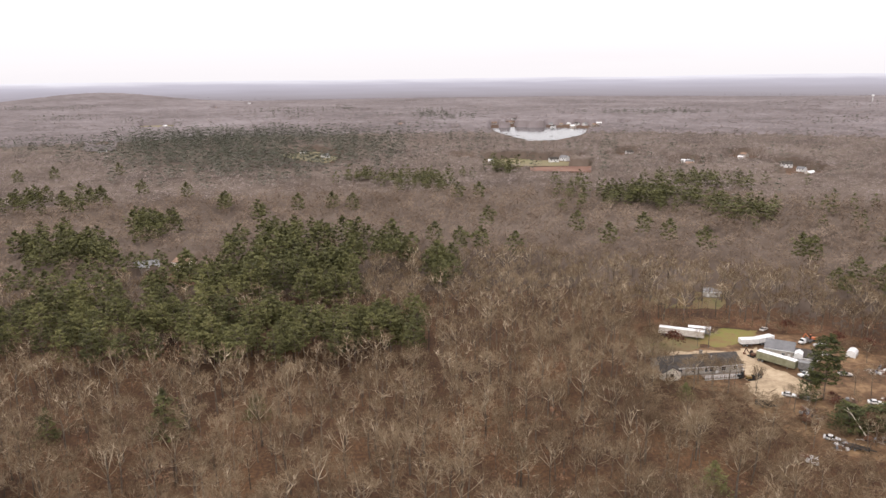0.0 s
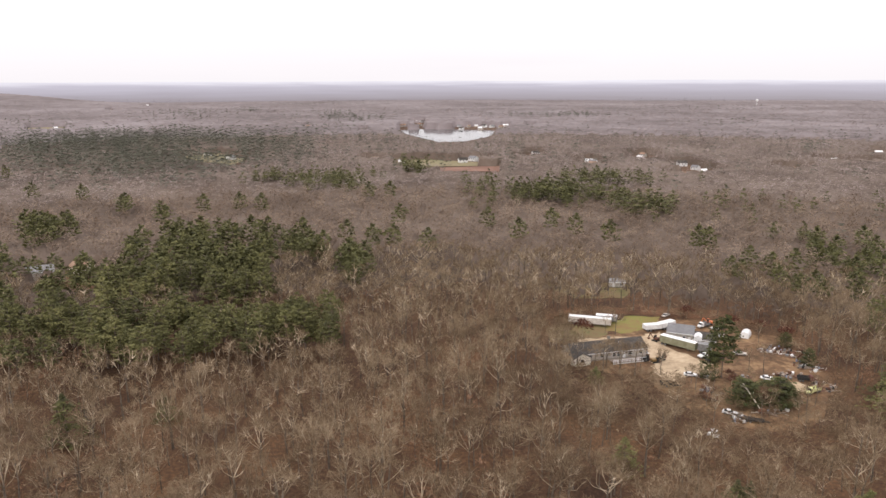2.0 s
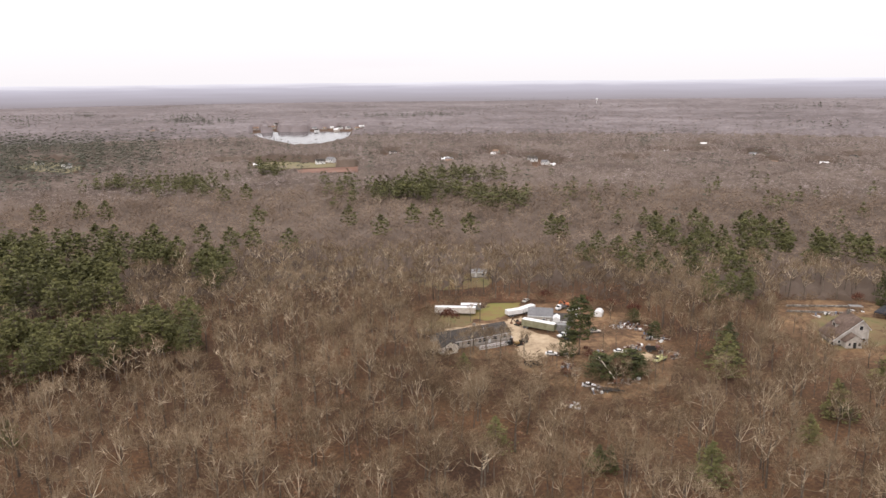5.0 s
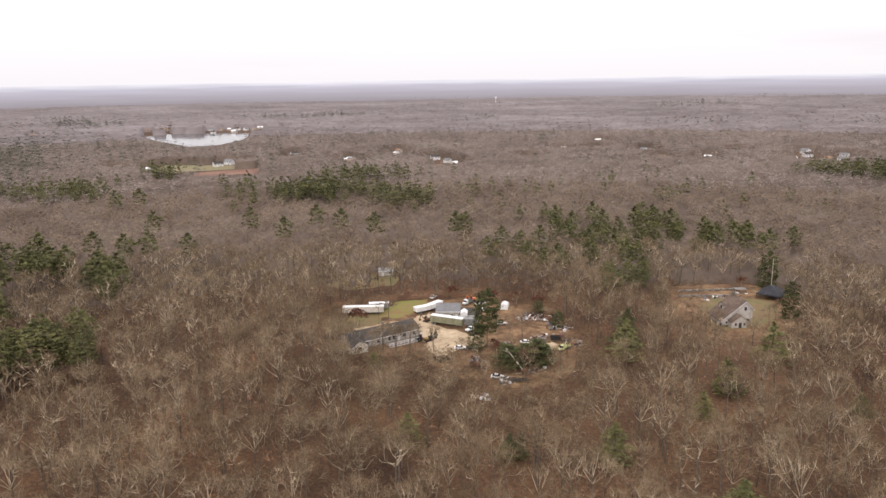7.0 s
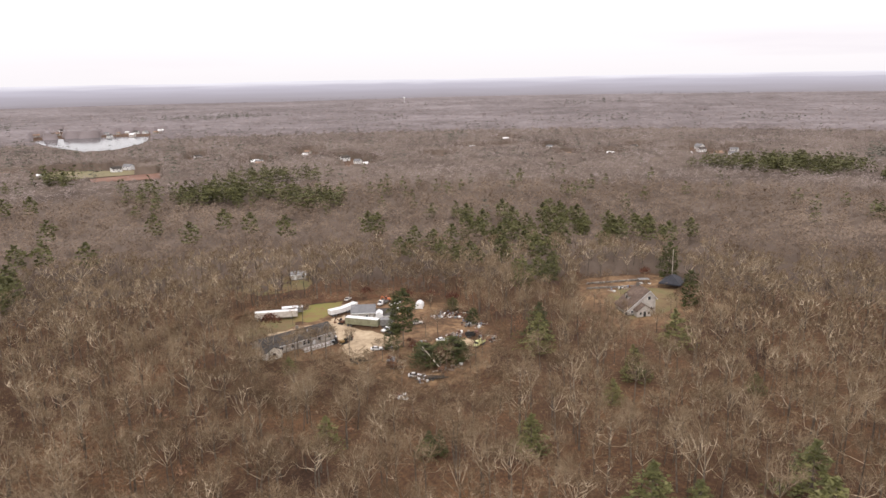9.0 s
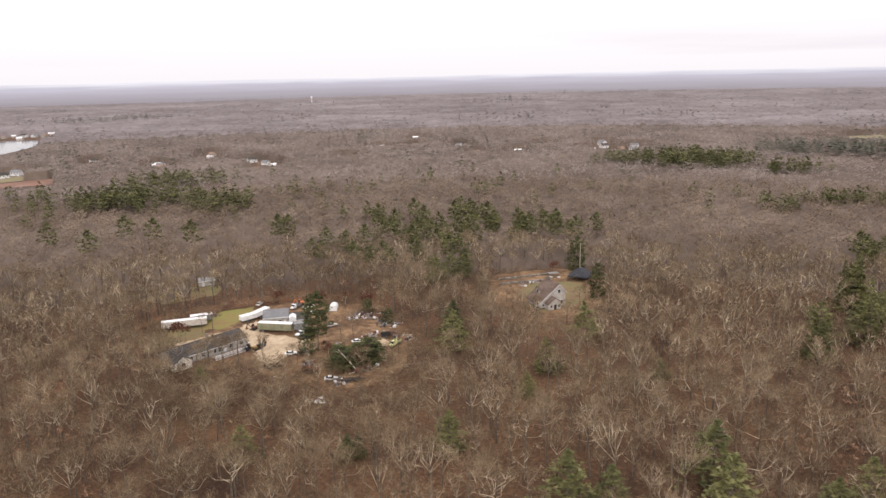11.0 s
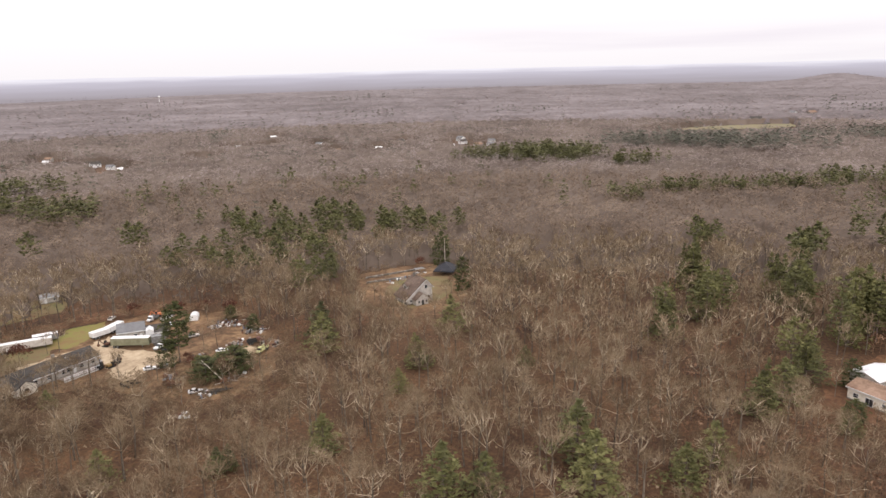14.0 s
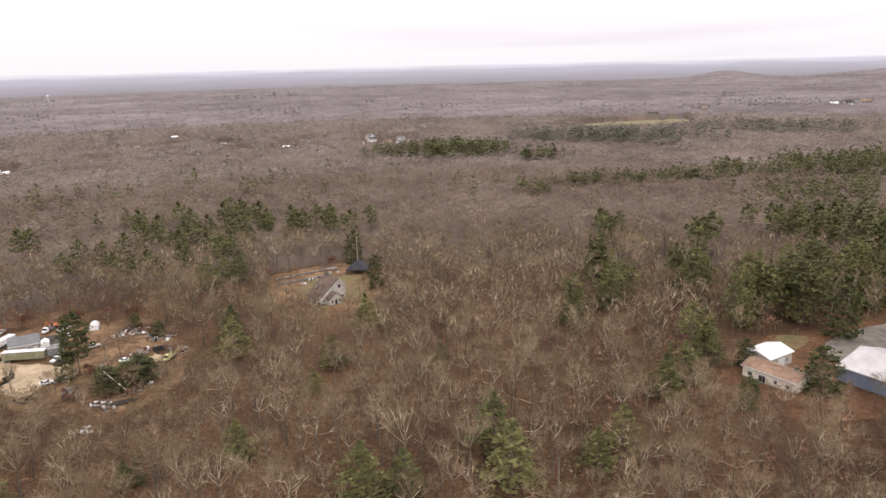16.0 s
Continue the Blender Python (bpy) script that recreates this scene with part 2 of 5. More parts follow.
def part(name, bm, mat, parent, label="", at=None):
    """One bmesh as one mesh object under a thing or part."""
    me = bpy.data.meshes.new(name)
    bmesh.ops.recalc_face_normals(bm, faces=bm.faces)
    bm.to_mesh(me), bm.free()
    me.materials.append(mat)
    ob = new(name, me)
    ob.parent = parent
    if at is not None:
        ob.matrix_basis = at
    return tagged(ob, label)


def thing(name, m, label, category, group="", kind=""):
    ob = new(name)
    ob.matrix_basis = m
    return tagged(ob, label, category, group, kind)


def add_box(bm, x0, y0, z0, x1, y1, z1, bevel=0.0):
    made = bmesh.ops.create_cube(bm, size=1, matrix=Matrix.LocRotScale(((x0 + x1) / 2, (y0 + y1) / 2, (z0 + z1) / 2), None, (x1 - x0, y1 - y0, z1 - z0)))
    if bevel:
        edges = list({e for v in made["verts"] for e in v.link_edges})
        bmesh.ops.bevel(bm, geom=edges, offset=bevel, segments=1, affect="EDGES", profile=0.5)
    return bm


def box(x0, y0, z0, x1, y1, z1, bevel=0.0):
    return add_box(bmesh.new(), x0, y0, z0, x1, y1, z1, bevel)


def prism(outline, lo, hi, axis="y", bevel=0.0):
    """An outline of two coordinates drawn out from lo to hi along the third axis."""
    bm = bmesh.new()
    rings = []
    for d in (lo, hi):
        rings.append([bm.verts.new({"x": (d, a, b), "y": (a, d, b), "z": (a, b, d)}[axis]) for a, b in outline])
    n = len(outline)
    for i in range(n):
        bm.faces.new((rings[0][i], rings[0][(i + 1) % n], rings[1][(i + 1) % n], rings[1][i]))
    bm.faces.new(rings[0]), bm.faces.new(rings[1][::-1])
    if bevel:
        bmesh.ops.bevel(bm, geom=list(bm.edges), offset=bevel, segments=1, affect="EDGES", profile=0.5)
    return bm


def rod(p, q, r0, r1=None, sides=8):
    p, q = Vector(p), Vector(q)
    bm = bmesh.new()
    turn = (q - p).to_track_quat("Z", "Y").to_matrix().to_4x4()
    bmesh.ops.create_cone(bm, cap_ends=True, segments=sides, radius1=r0, radius2=r0 if r1 is None else r1, depth=(q - p).length, matrix=Matrix.Translation((p + q) / 2) @ turn)
    return bm


# emission colours of the haze painted on the skyline backdrop, foot to crest
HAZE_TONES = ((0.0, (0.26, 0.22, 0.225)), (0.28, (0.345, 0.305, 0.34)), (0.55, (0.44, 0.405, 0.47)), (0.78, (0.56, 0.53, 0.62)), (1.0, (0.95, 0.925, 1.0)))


# ---- lie of the land ----
def land(x, y):
    """Height of the ground: level near the camera, rising in long swells to the skyline."""
    x, y = np.asarray(x, float), np.asarray(y, float)
    r, a = np.hypot(x, y), np.degrees(np.arctan2(x, y))

    def ease(lo, hi, v):
        k = np.clip((v - lo) / (hi - lo), 0, 1)
        return k * k * (3 - 2 * k)

    z = 8 * ease(2300, 4700, r) + 7 * np.sin(x / 610 + 1) * np.sin(y / 530) * ease(1500, 2600, r)
    z += 13 * np.exp(-((r - 2500 - 250 * np.sin(a / 9)) / 620) ** 2) * ease(30, 62, a) * (1 - ease(150, 170, a))
    z -= 12 * ease(2900, 3400, r) * ease(30, 60, a) * (1 - ease(3900, 4600, r))
    z += 26 * np.exp(-((a - 79.6) / 2.4) ** 2 - ((r - 3000) / 380) ** 2) + 40 * np.exp(-((a - 92) / 6) ** 2 - ((r - 3200) / 500) ** 2)
    z -= 55 * ease(2800, 4600, r)
    z += 52 * np.exp(-((a + 25) / 6) ** 2 - ((r - 3600) / 500) ** 2)
    return z


def polar_sheet(angles, radii, lift):
    A, Rr = np.meshgrid(np.radians(angles), radii, indexing="ij")
    X, Y = Rr * np.sin(A), Rr * np.cos(A)
    V = np.stack([X, Y, lift(X, Y)], -1).reshape(-1, 3)
    na, nr = len(angles), len(radii)
    i = (np.arange(na - 1)[:, None] * nr + np.arange(nr - 1)[None]).ravel()
    return V, np.stack([i, i + nr, i + nr + 1, i + 1], 1)


V, F = polar_sheet(np.linspace(0, 360, 181), np.concatenate([[0.0, 60, 130, 200, 300, 450, 700], np.geomspace(1000, 4960, 40)]), land)
tagged(new("ground", mesh_of("ground", V, F, LITTER)), "brown leaf litter covering the forest floor", "ground", kind="structure")


def patch(name, outline, z, mat, label, category, rough=3.0, step=2.0):
    """A flat patch of ground with a ragged edge, laid over the ground."""
    pts = [Vector((*p, 0)) for p in outline]
    ring = []
    for a, b in zip(pts, pts[1:] + pts[:1]):
        n = max(1, int((b - a).length / step))
        for i in range(n):
            p = a.lerp(b, i / n)
            w = noise.noise_vector(p * 0.12 / max(1, step / 2)) * rough + noise.noise_vector(p * 0.5 / max(1, step / 2)) * rough * 0.5
            ring.append((p.x + w.x, p.y + w.y))
    bm = bmesh.new()
    bm.faces.new([bm.verts.new((x, y, z)) for x, y in ring])
    bmesh.ops.triangulate(bm, faces=bm.faces)
    me = bpy.data.meshes.new(name)
    bm.to_mesh(me), bm.free()
    me.materials.append(mat)
    for p in me.polygons:
        if p.normal.z < 0:
            p.flip()
    return tagged(new(name, me), label, category, kind="structure")


YARD = [(67, 235), (74, 258), (86, 266), (110, 265), (135, 258), (148, 242), (153, 215), (151, 192), (138, 168), (107, 158), (90, 160), (84, 180), (80, 200), (66, 206)]
YARD_TWO = [(215, 223), (233, 220), (249, 211), (258, 198), (243, 178), (220, 164), (196, 158), (186, 170), (193, 196)]
YARD_THREE = [(200, 29), (223, 31), (246, 20), (256, 9), (280, -12), (262, -45), (205, -40), (196, -12), (184, 6), (188, 24)]
LAKE = [(84, 1372), (110, 1400), (156, 1398), (223, 1362), (266, 1335), (250, 1268), (226, 1196), (175, 1096), (131, 1092), (112, 1165), (95, 1270)]
FIELD_A = [(-222, 930), (-171, 974), (-128, 886), (-133, 827), (-183, 880)]
FIELD_B = [(42, 837), (77, 863), (143, 815), (137, 778), (70, 780)]
FIELD_RED = [(87, 768), (160, 776), (150, 725), (89, 740)]
YARD_WEST = [(-157, 358), (-145, 362), (-128, 366), (-126, 356), (-134, 350), (-153, 347)]
YARD_BACK = [(110, 301), (111, 308), (123, 306), (122, 299)]
FIELD_C = [(-669, 1598), (-597, 1623), (-561, 1524), (-623, 1500)]
FIELD_D = [(-514, 1036), (-479, 1057), (-456, 1005), (-490, 986)]
FIELD_EAST = [(961, 419), (1084, 344), (1161, 261), (1099, 239), (1017, 322)]

patch("ground_yard_dirt", [(76, 240), (92, 241), (120, 256), (140, 250), (150, 232), (152, 212), (146, 194), (136, 178), (124, 166), (106, 162), (96, 170), (90, 190), (88, 203), (72, 210)], 0.03, DIRT, "trodden brown dirt of a cluttered yard", "dirt yard", 2.5)
patch("ground_leaf_strip", [(74, 260), (86, 264), (110, 263), (134, 255), (147, 240), (157, 244), (146, 262), (120, 274), (84, 275)], 0.05, RED_LITTER, "orange-brown fallen leaves along the wood's edge", "leaf litter", 4.0)
patch("ground_lawn", [(91, 247), (97, 258), (106, 262), (119, 259), (116, 252), (105, 244), (95, 241)], 0.07, LAWN, "dull green lawn strewn with fallen leaves", "lawn", 4.0)
patch("ground_straw", [(68, 236), (70, 250), (80, 259), (94, 261), (95, 250), (90, 240), (78, 238)], 0.05, STRAW, "thin yellowed grass and fallen leaves", "lawn", 3.0)
patch("road_gravel_drive", [(78, 238), (99, 238), (111, 241), (106, 229), (112, 217), (116, 209), (110, 203), (95, 199), (92, 207), (98, 222), (95, 234), (78, 235)], 0.11, GRAVEL, "pale sandy gravel drive and turning place", "gravel drive")
patch("ground_tan_yard", YARD_TWO, 0.03, DIRT, "tan earth round a house in the woods", "dirt yard", 2.0)
patch("ground_yard_grass", [(196, 172), (205, 195), (222, 205), (240, 190), (228, 176), (214, 170)], 0.07, STRAW, "thin yellowed grass beside a house", "lawn", 2.0)
patch("ground_clearing", YARD_THREE, 0.03, RED_LITTER, "brown leaf-strewn clearing round sheds", "dirt yard", 2.0)
patch("ground_clearing_grass", [(228, 25), (246, 18), (250, 8), (236, 10), (228, 16)], 0.07, STRAW, "dull grass behind a shed", "lawn")
patch("pavement_lot", [(231, 3), (246, 5), (262, -2), (275, -12), (262, -42), (232, -30), (227, -8)], 0.08, ASPHALT, "worn grey asphalt parking lot", "parking lot", 1.0)
patch("water_lake", LAKE, 0.6, WATER, "pale grey lake reflecting the overcast sky", "lake", 10, 25)
patch("ground_field", FIELD_A, 0.5, FIELD, "yellow-green stubble field", "field", 8, 15)
patch("ground_field_strip", FIELD_B, 0.5, FIELD, "dull green mown field beside houses", "field", 6, 15)
patch("ground_house_plot", YARD_WEST, 0.03, DIRT, "bare earth round houses among pines", "dirt yard", 3.0)
patch("ground_glade", [(84, 312), (100, 318), (124, 314), (128, 302), (112, 284), (92, 288)], 0.03, STRAW, "tan dead grass under thin trees", "lawn", 3.0)
patch("ground_far_field", FIELD_C, 0.5, FIELD, "pale stubble field beyond pine woods", "field", 8, 20)
patch("ground_tan_field", FIELD_D, 0.5, FIELD, "pale tan field edged by trees", "field", 6, 15)
patch("ground_bog", FIELD_RED, 0.5, RED_FIELD, "red-brown cranberry bog", "field", 5, 15)
patch("ground_field_east", FIELD_EAST, 0.8, FIELD, "pale stubble field below a wooded hill", "field", 10, 20)
PINE_GROVES = [
    (-11.7, 361, 4.9, 52, 26, 20), (-11.4, 301, 4.5, 27, 14, 20), (-16.1, 248, 6.3, 17, 22, 16), (-6.5, 241, 5.4, 15, 20, 16),
    (-29.2, 286, 4.5, 37, 26, 17), (-29.0, 397, 4.0, 55, 20, 18), (-22.0, 458, 2.2, 48, 8, 19), (-19.6, 311, 4.0, 33, 16, 18),
    (-23.5, 278, 2.7, 22, 8, 15), (-30.6, 599, 1.8, 35, 5, 18), (-27.1, 576, 2.2, 42, 6, 18), (-4.5, 352, 1.8, 31, 6, 19),
    (-0.4, 317, 1.3, 31, 6, 18),
]
PINE_GROVES_EAST = [
    (39.4, 385, 4.0, 40, 18, 20), (34.9, 338, 4.5, 28, 12, 19), (45.5, 372, 2.7, 26, 8, 19), (49.7, 368, 2.7, 28, 7, 20),
    (41.3, 295, 1.8, 39, 7, 19), (71.8, 300, 1.1, 12, 4, 18), (73.3, 264, 1.0, 14, 4, 17),
    (69.6, 241, 0.5, 5, 2, 15), (72.2, 352, 1.2, 16, 3, 17), (78.8, 338, 1.3, 14, 4, 19), (79.0, 284, 1.9, 18, 9, 17),
    (82.4, 246, 1.0, 10, 2, 19), (84.4, 262, 1.4, 10, 6, 21), (86.8, 270, 1.4, 10, 6, 21), (88.5, 290, 2.2, 20, 7, 20),
    (91.0, 296, 1.4, 14, 6, 20), (87.0, 372, 3.6, 32, 14, 18), (90.8, 385, 2.0, 40, 12, 18), (77.6, 186, 1.6, 8, 1, 14),
    (79.8, 209, 1.6, 8, 2, 15), (81.4, 228, 1.6, 12, 1, 15), (85.0, 240, 0.8, 8, 2, 14),
]
LONE_PINES = [
    (-235.0, 554.6, 18), (-194.2, 538.1, 18), (-150.8, 491.6, 18), (-150.2, 482.9, 18), (-119.0, 454.6, 18), (-112.9, 435.8, 18),
    (-98.5, 479.4, 18), (-76.1, 482.2, 18), (-61.3, 477.0, 18), (26.2, 422.2, 18), (-5.3, 375.6, 18), (8.0, 361.9, 18),
    (18.1, 361.4, 18), (34.9, 348.4, 18), (75.6, 403.1, 18), (85.9, 368.1, 18), (111.4, 394.9, 18), (119.8, 375.7, 18),
    (131.6, 355.6, 18), (171.2, 335.9, 18), (173.8, 330.3, 18), (-353.5, 650.6, 18), (-373.4, 627.4, 18), (-306.3, 677.3, 18),
    (10.5, 522.9, 18), (25.4, 521.8, 18),
]
SMALL_PINES = [
    (61.5, 149.7, 9), (-77.0, 180.6, 13), (-55.2, 191.2, 9), (-108.5, 178.7, 9), (71.6, 199.9, 6), (-146.0, 337.0, 15), (-153.0, 341.0, 14), (-139.5, 341.0, 15), (-128.0, 344.0, 15), (101.1, 117.7, 11),
    (80.4, 131.6, 7), (154.3, 134.3, 10), (145.7, 167.0, 13), (133.9, 66.7, 15), (122.5, 56.7, 16), (138.0, 42.6, 11),
    (149.9, 40.6, 12), (102.6, 81.9, 14), (109.9, 76.2, 11), (156.9, 135.0, 9), (137.2, 125.8, 8), (153.4, 175.8, 14),
    (222.3, 80.8, 14), (246.1, 78.5, 14), (283.7, 93.3, 18), (254.5, 1.5, 20), (182.1, 39.2, 13), (210.9, 35.0, 14),
    (194.3, 36.8, 13), (184.7, 18.6, 7), (186.2, 144.8, 14), (174.7, 106.8, 7), (82.9, 130.6, 6),
]
FAR_GROVES = [
    (-14.6, 967, 10.3, 270, 650, 17), (-19.4, 1194, 4.9, 190, 160, 17), (16.0, 527, 4.0, 36, 60, 18), (22.6, 485, 2.2, 21, 22, 17),
    (19.6, 626, 3.6, 18, 30, 16), (-3.9, 640, 4.9, 27, 45, 15), (-1.6, 593, 2.7, 27, 22, 15), (4.7, 693, 1.1, 36, 16, 17),
    (10.0, 532, 1.8, 82, 14, 15), (0.7, 1613, 2.7, 120, 40, 16), (15.7, 1745, 5.4, 80, 60, 16), (-28.0, 1132, 4.0, 127, 60, 15),
]
FAR_GROVES_EAST = [
    (59.6, 692, 4.2, 42, 100, 17), (34.4, 1003, 0.9, 61, 8, 15), (37.1, 522, 22.4, 118, 40, 15), (55.0, 690, 2.6, 20, 20, 15),
    (71.8, 807, 7.6, 51, 120, 17), (84.0, 934, 6.7, 47, 80, 16), (66.3, 468, 1.3, 14, 10, 14), (69.5, 498, 2.0, 10, 18, 13),
    (73.0, 514, 2.3, 10, 24, 13), (77.3, 535, 2.4, 12, 26, 13), (82.0, 566, 2.8, 20, 34, 14), (86.5, 610, 2.8, 42, 60, 15),
    (90.5, 640, 2.8, 60, 60, 15), (88.5, 500, 3.6, 60, 34, 15), (84.5, 468, 2.6, 40, 12, 15), (66.6, 642, 2.0, 12, 24, 15),
    (0.7, 967, 13.4, 280, 120, 14), (17.8, 973, 15.7, 320, 60, 14), (41.9, 1015, 15.7, 459, 50, 14),
]
FAR_HOUSES = [
    (-182, 941), (-146, 889), (24, 845), (54, 818), (124, 816), (139, 832), (261, 764), (263, 785),
    (211, 848), (332, 788), (140, 1511), (243, 1369), (207, 1376), (270, 1318), (-767, 2468), (-746, 2821),
    (-235, 2192), (-152, 3067), (-123, 3056), (-582, 1522), (-463, 982), (354, 712), (320, 665), (651, 827),
    (568, 728), (614, 690), (562, 603), (609, 581), (684, 613), (743, 563), (692, 499), (676, 526),
    (1166, 318), (1336, 306), (1341, 278), (1484, 84), (1488, 62), (1512, 50), (1542, 37), (664, 486), (714, 538), (599, 570), (677, 609), (599, 669), (632, 802), (706, 490), (256, 752), (339, 823), (1426, 1077), (1067, 1007),
]
LAKE_HOUSES = [
    (103, 1485), (141, 1630), (156, 1624), (214, 1453), (233, 1447), (250, 1458), (263, 1440), (277, 1430),
    (290, 1406), (304, 1794), (354, 1432), (19, 1348), (-88, 1482), (306, 1437), (228, 889), (266, 780),
    (353, 849), (347, 681), (355, 746), (741, 513), (446, 688), (532, 745),
]


# ---- trees ----
rng = np.random.default_rng(7)


def blades(P, Q, W):
    """Slender triangles from P to Q, W wide at the foot."""
    P, Q = np.asarray(P), np.asarray(Q)
    D = Q - P
    side = np.cross(D, rng.normal(size=D.shape))
    side *= (np.asarray(W) / 2 / np.maximum(np.linalg.norm(side, axis=1), 1e-6))[:, None]
    V = np.stack([P - side, P + side, Q], 1).reshape(-1, 3)
    return V, np.arange(len(V)).reshape(-1, 3)


def limbs(P, Q, R0, R1):
    """Three-sided tapering limbs."""
    P, Q = np.asarray(P, float), np.asarray(Q, float)
    D = Q - P
    D /= np.linalg.norm(D, axis=1)[:, None]
    a = np.cross(D, [0.31, 0.84, 0.44])
    a /= np.linalg.norm(a, axis=1)[:, None]
    b = np.cross(D, a)
    V = []
    for k in range(3):
        o = a * math.cos(2.094 * k) + b * math.sin(2.094 * k)
        V += [P + o * np.asarray(R0)[:, None], Q + o * np.asarray(R1)[:, None]]
    V = np.stack(V, 1)
    base = np.arange(len(P))[:, None, None] * 6
    F = np.array([[0, 2, 1], [2, 3, 1], [2, 4, 3], [4, 5, 3], [4, 0, 5], [0, 1, 5]])[None] + base
    return V.reshape(-1, 3), F.reshape(-1, 3)


def join(*pieces):
    V, F, k = [], [], 0
    for v, f in pieces:
        V.append(v), F.append(f + k)
        k += len(v)
    return np.concatenate(V), np.concatenate(F)


def unit(v):
    return v / np.linalg.norm(v, axis=1)[:, None]


def tufts(C, size, flat=1.0):
    """Small triangles turned every way, one about each place in C."""
    C = np.asarray(C, float)
    size = np.broadcast_to(np.asarray(size, float), (len(C),))
    o = rng.normal(size=(len(C), 3, 3))
    o -= o.mean(1, keepdims=True)
    o *= (size[:, None] * 0.62)[..., None] / np.maximum(np.linalg.norm(o, axis=2), 0.5)[..., None]
    o[..., 2] *= flat
    V = (C[:, None] + o).reshape(-1, 3)
    return V, np.arange(len(V)).reshape(-1, 3)


def sprout(S, E, n, wild, lift, lo, hi, first=0.3):
    """From each branch S to E, n thinner ones that leave it at an angle: their feet and tips."""
    f = rng.uniform(first, 1.0, (len(S), n, 1))
    P = (S[:, None] + (E - S)[:, None] * f).reshape(-1, 3)
    d = unit(np.repeat(unit(E - S), n, 0) * 0.7 + rng.normal(0, wild, (len(P), 3)) + [0, 0, lift])
    return P, P + d * rng.uniform(lo, hi, (len(P), 1))


def bare_tree(n_limb, n_sub, n_twig, n_tip, width, height=16.0, spread=4.8, thick=1.0):
    """Trunk, boughs and twigs of a leafless broadleaf tree: crooked limbs that fan out into a rounded crown of fine twigs."""
    lean = rng.normal(0, 0.5, 2)
    fork = np.array([[lean[0], lean[1], height * rng.uniform(0.34, 0.48)]])
    top = fork + [[rng.normal(0, 0.8), rng.normal(0, 0.8), height * 0.3]]
    trunk = join(limbs([[0, 0, -0.3]], fork, [0.24 * thick], [0.17 * thick]), limbs(fork, top, [0.16 * thick], [0.05]))
    a = np.arange(n_limb) * 2.4 + rng.uniform(0, 1.0, n_limb)
    out = np.sqrt(rng.uniform(0.06, 1.0, n_limb))
    way = np.stack([np.cos(a), np.sin(a), np.zeros(n_limb)], 1)
    start = fork + (top - fork) * (0.75 * (1 - out) + rng.uniform(-0.1, 0.15, n_limb))[:, None]
    end = fork * [1, 1, 0] + way * (out * spread * 0.72)[:, None]
    end[:, 2] = height * (0.88 - 0.26 * out ** 2) * rng.uniform(0.88, 1.02, n_limb)
    bend = start + (end - start) * 0.45 + way * 0.5 + rng.normal(0, 0.4, (n_limb, 3))
    r = 0.07 * thick * rng.uniform(0.7, 1.2, n_limb)
    pieces = [limbs(start, bend, r, r * 0.7), limbs(bend, end, r * 0.7, r * 0.3)]
    S, E = np.concatenate([bend, bend + (end - bend) * 0.4]), np.concatenate([end, end])
    S, E = sprout(S, E, n_sub, 0.5, 0.22, 1.3, 2.7)
    pieces.append(blades(S, E, np.full(len(S), width * 1.5)))
    S, E = sprout(S, E, n_twig, 0.6, 0.18, 0.8, 1.7)
    fine = [blades(S, E, width * rng.uniform(0.8, 1.2, len(S)))]
    if n_tip:
        S, E = sprout(S, E, n_tip, 0.75, 0.1, 0.5, 1.1)
        fine.append(blades(S, E, width * 0.85 * rng.uniform(0.7, 1.2, len(S))))
    return trunk, join(*pieces), join(*fine)


def hazy_tree(n, size, n_limb, height=15.0, spread=5.0, trunk_width=0.4, flat=1.0):
    """A leafless tree as it looks from far off: a trunk, a few limbs, and a rounded crown of small sprays of twigs."""
    top = np.array([[rng.normal(0, 0.6), rng.normal(0, 0.6), height * 0.8]])
    trunk = blades(np.array([[0, 0, 0.0]]), top, [trunk_width])
    a = rng.uniform(0, 6.283, n_limb)
    foot = top * rng.uniform(0.4, 0.75, (n_limb, 1))
    tip = foot + np.stack([np.cos(a) * spread * 0.6, np.sin(a) * spread * 0.6, height * rng.uniform(0.15, 0.35, n_limb)], 1)
    lobes = max(3, n // 10)
    b, u = rng.uniform(0, 6.283, lobes), np.sqrt(rng.uniform(0, 1, lobes))
    L = np.stack([np.cos(b) * u * spread * 0.75, np.sin(b) * u * spread * 0.75, height * (0.86 - 0.26 * u * u)], 1)
    C = L[rng.integers(lobes, size=n)] + rng.normal(0, 1, (n, 3)) * [spread * 0.24, spread * 0.24, height * 0.075]
    return trunk, blades(foot, tip, np.full(n_limb, trunk_width * 0.7)), tufts(C, size * rng.uniform(0.7, 1.3, n), flat)


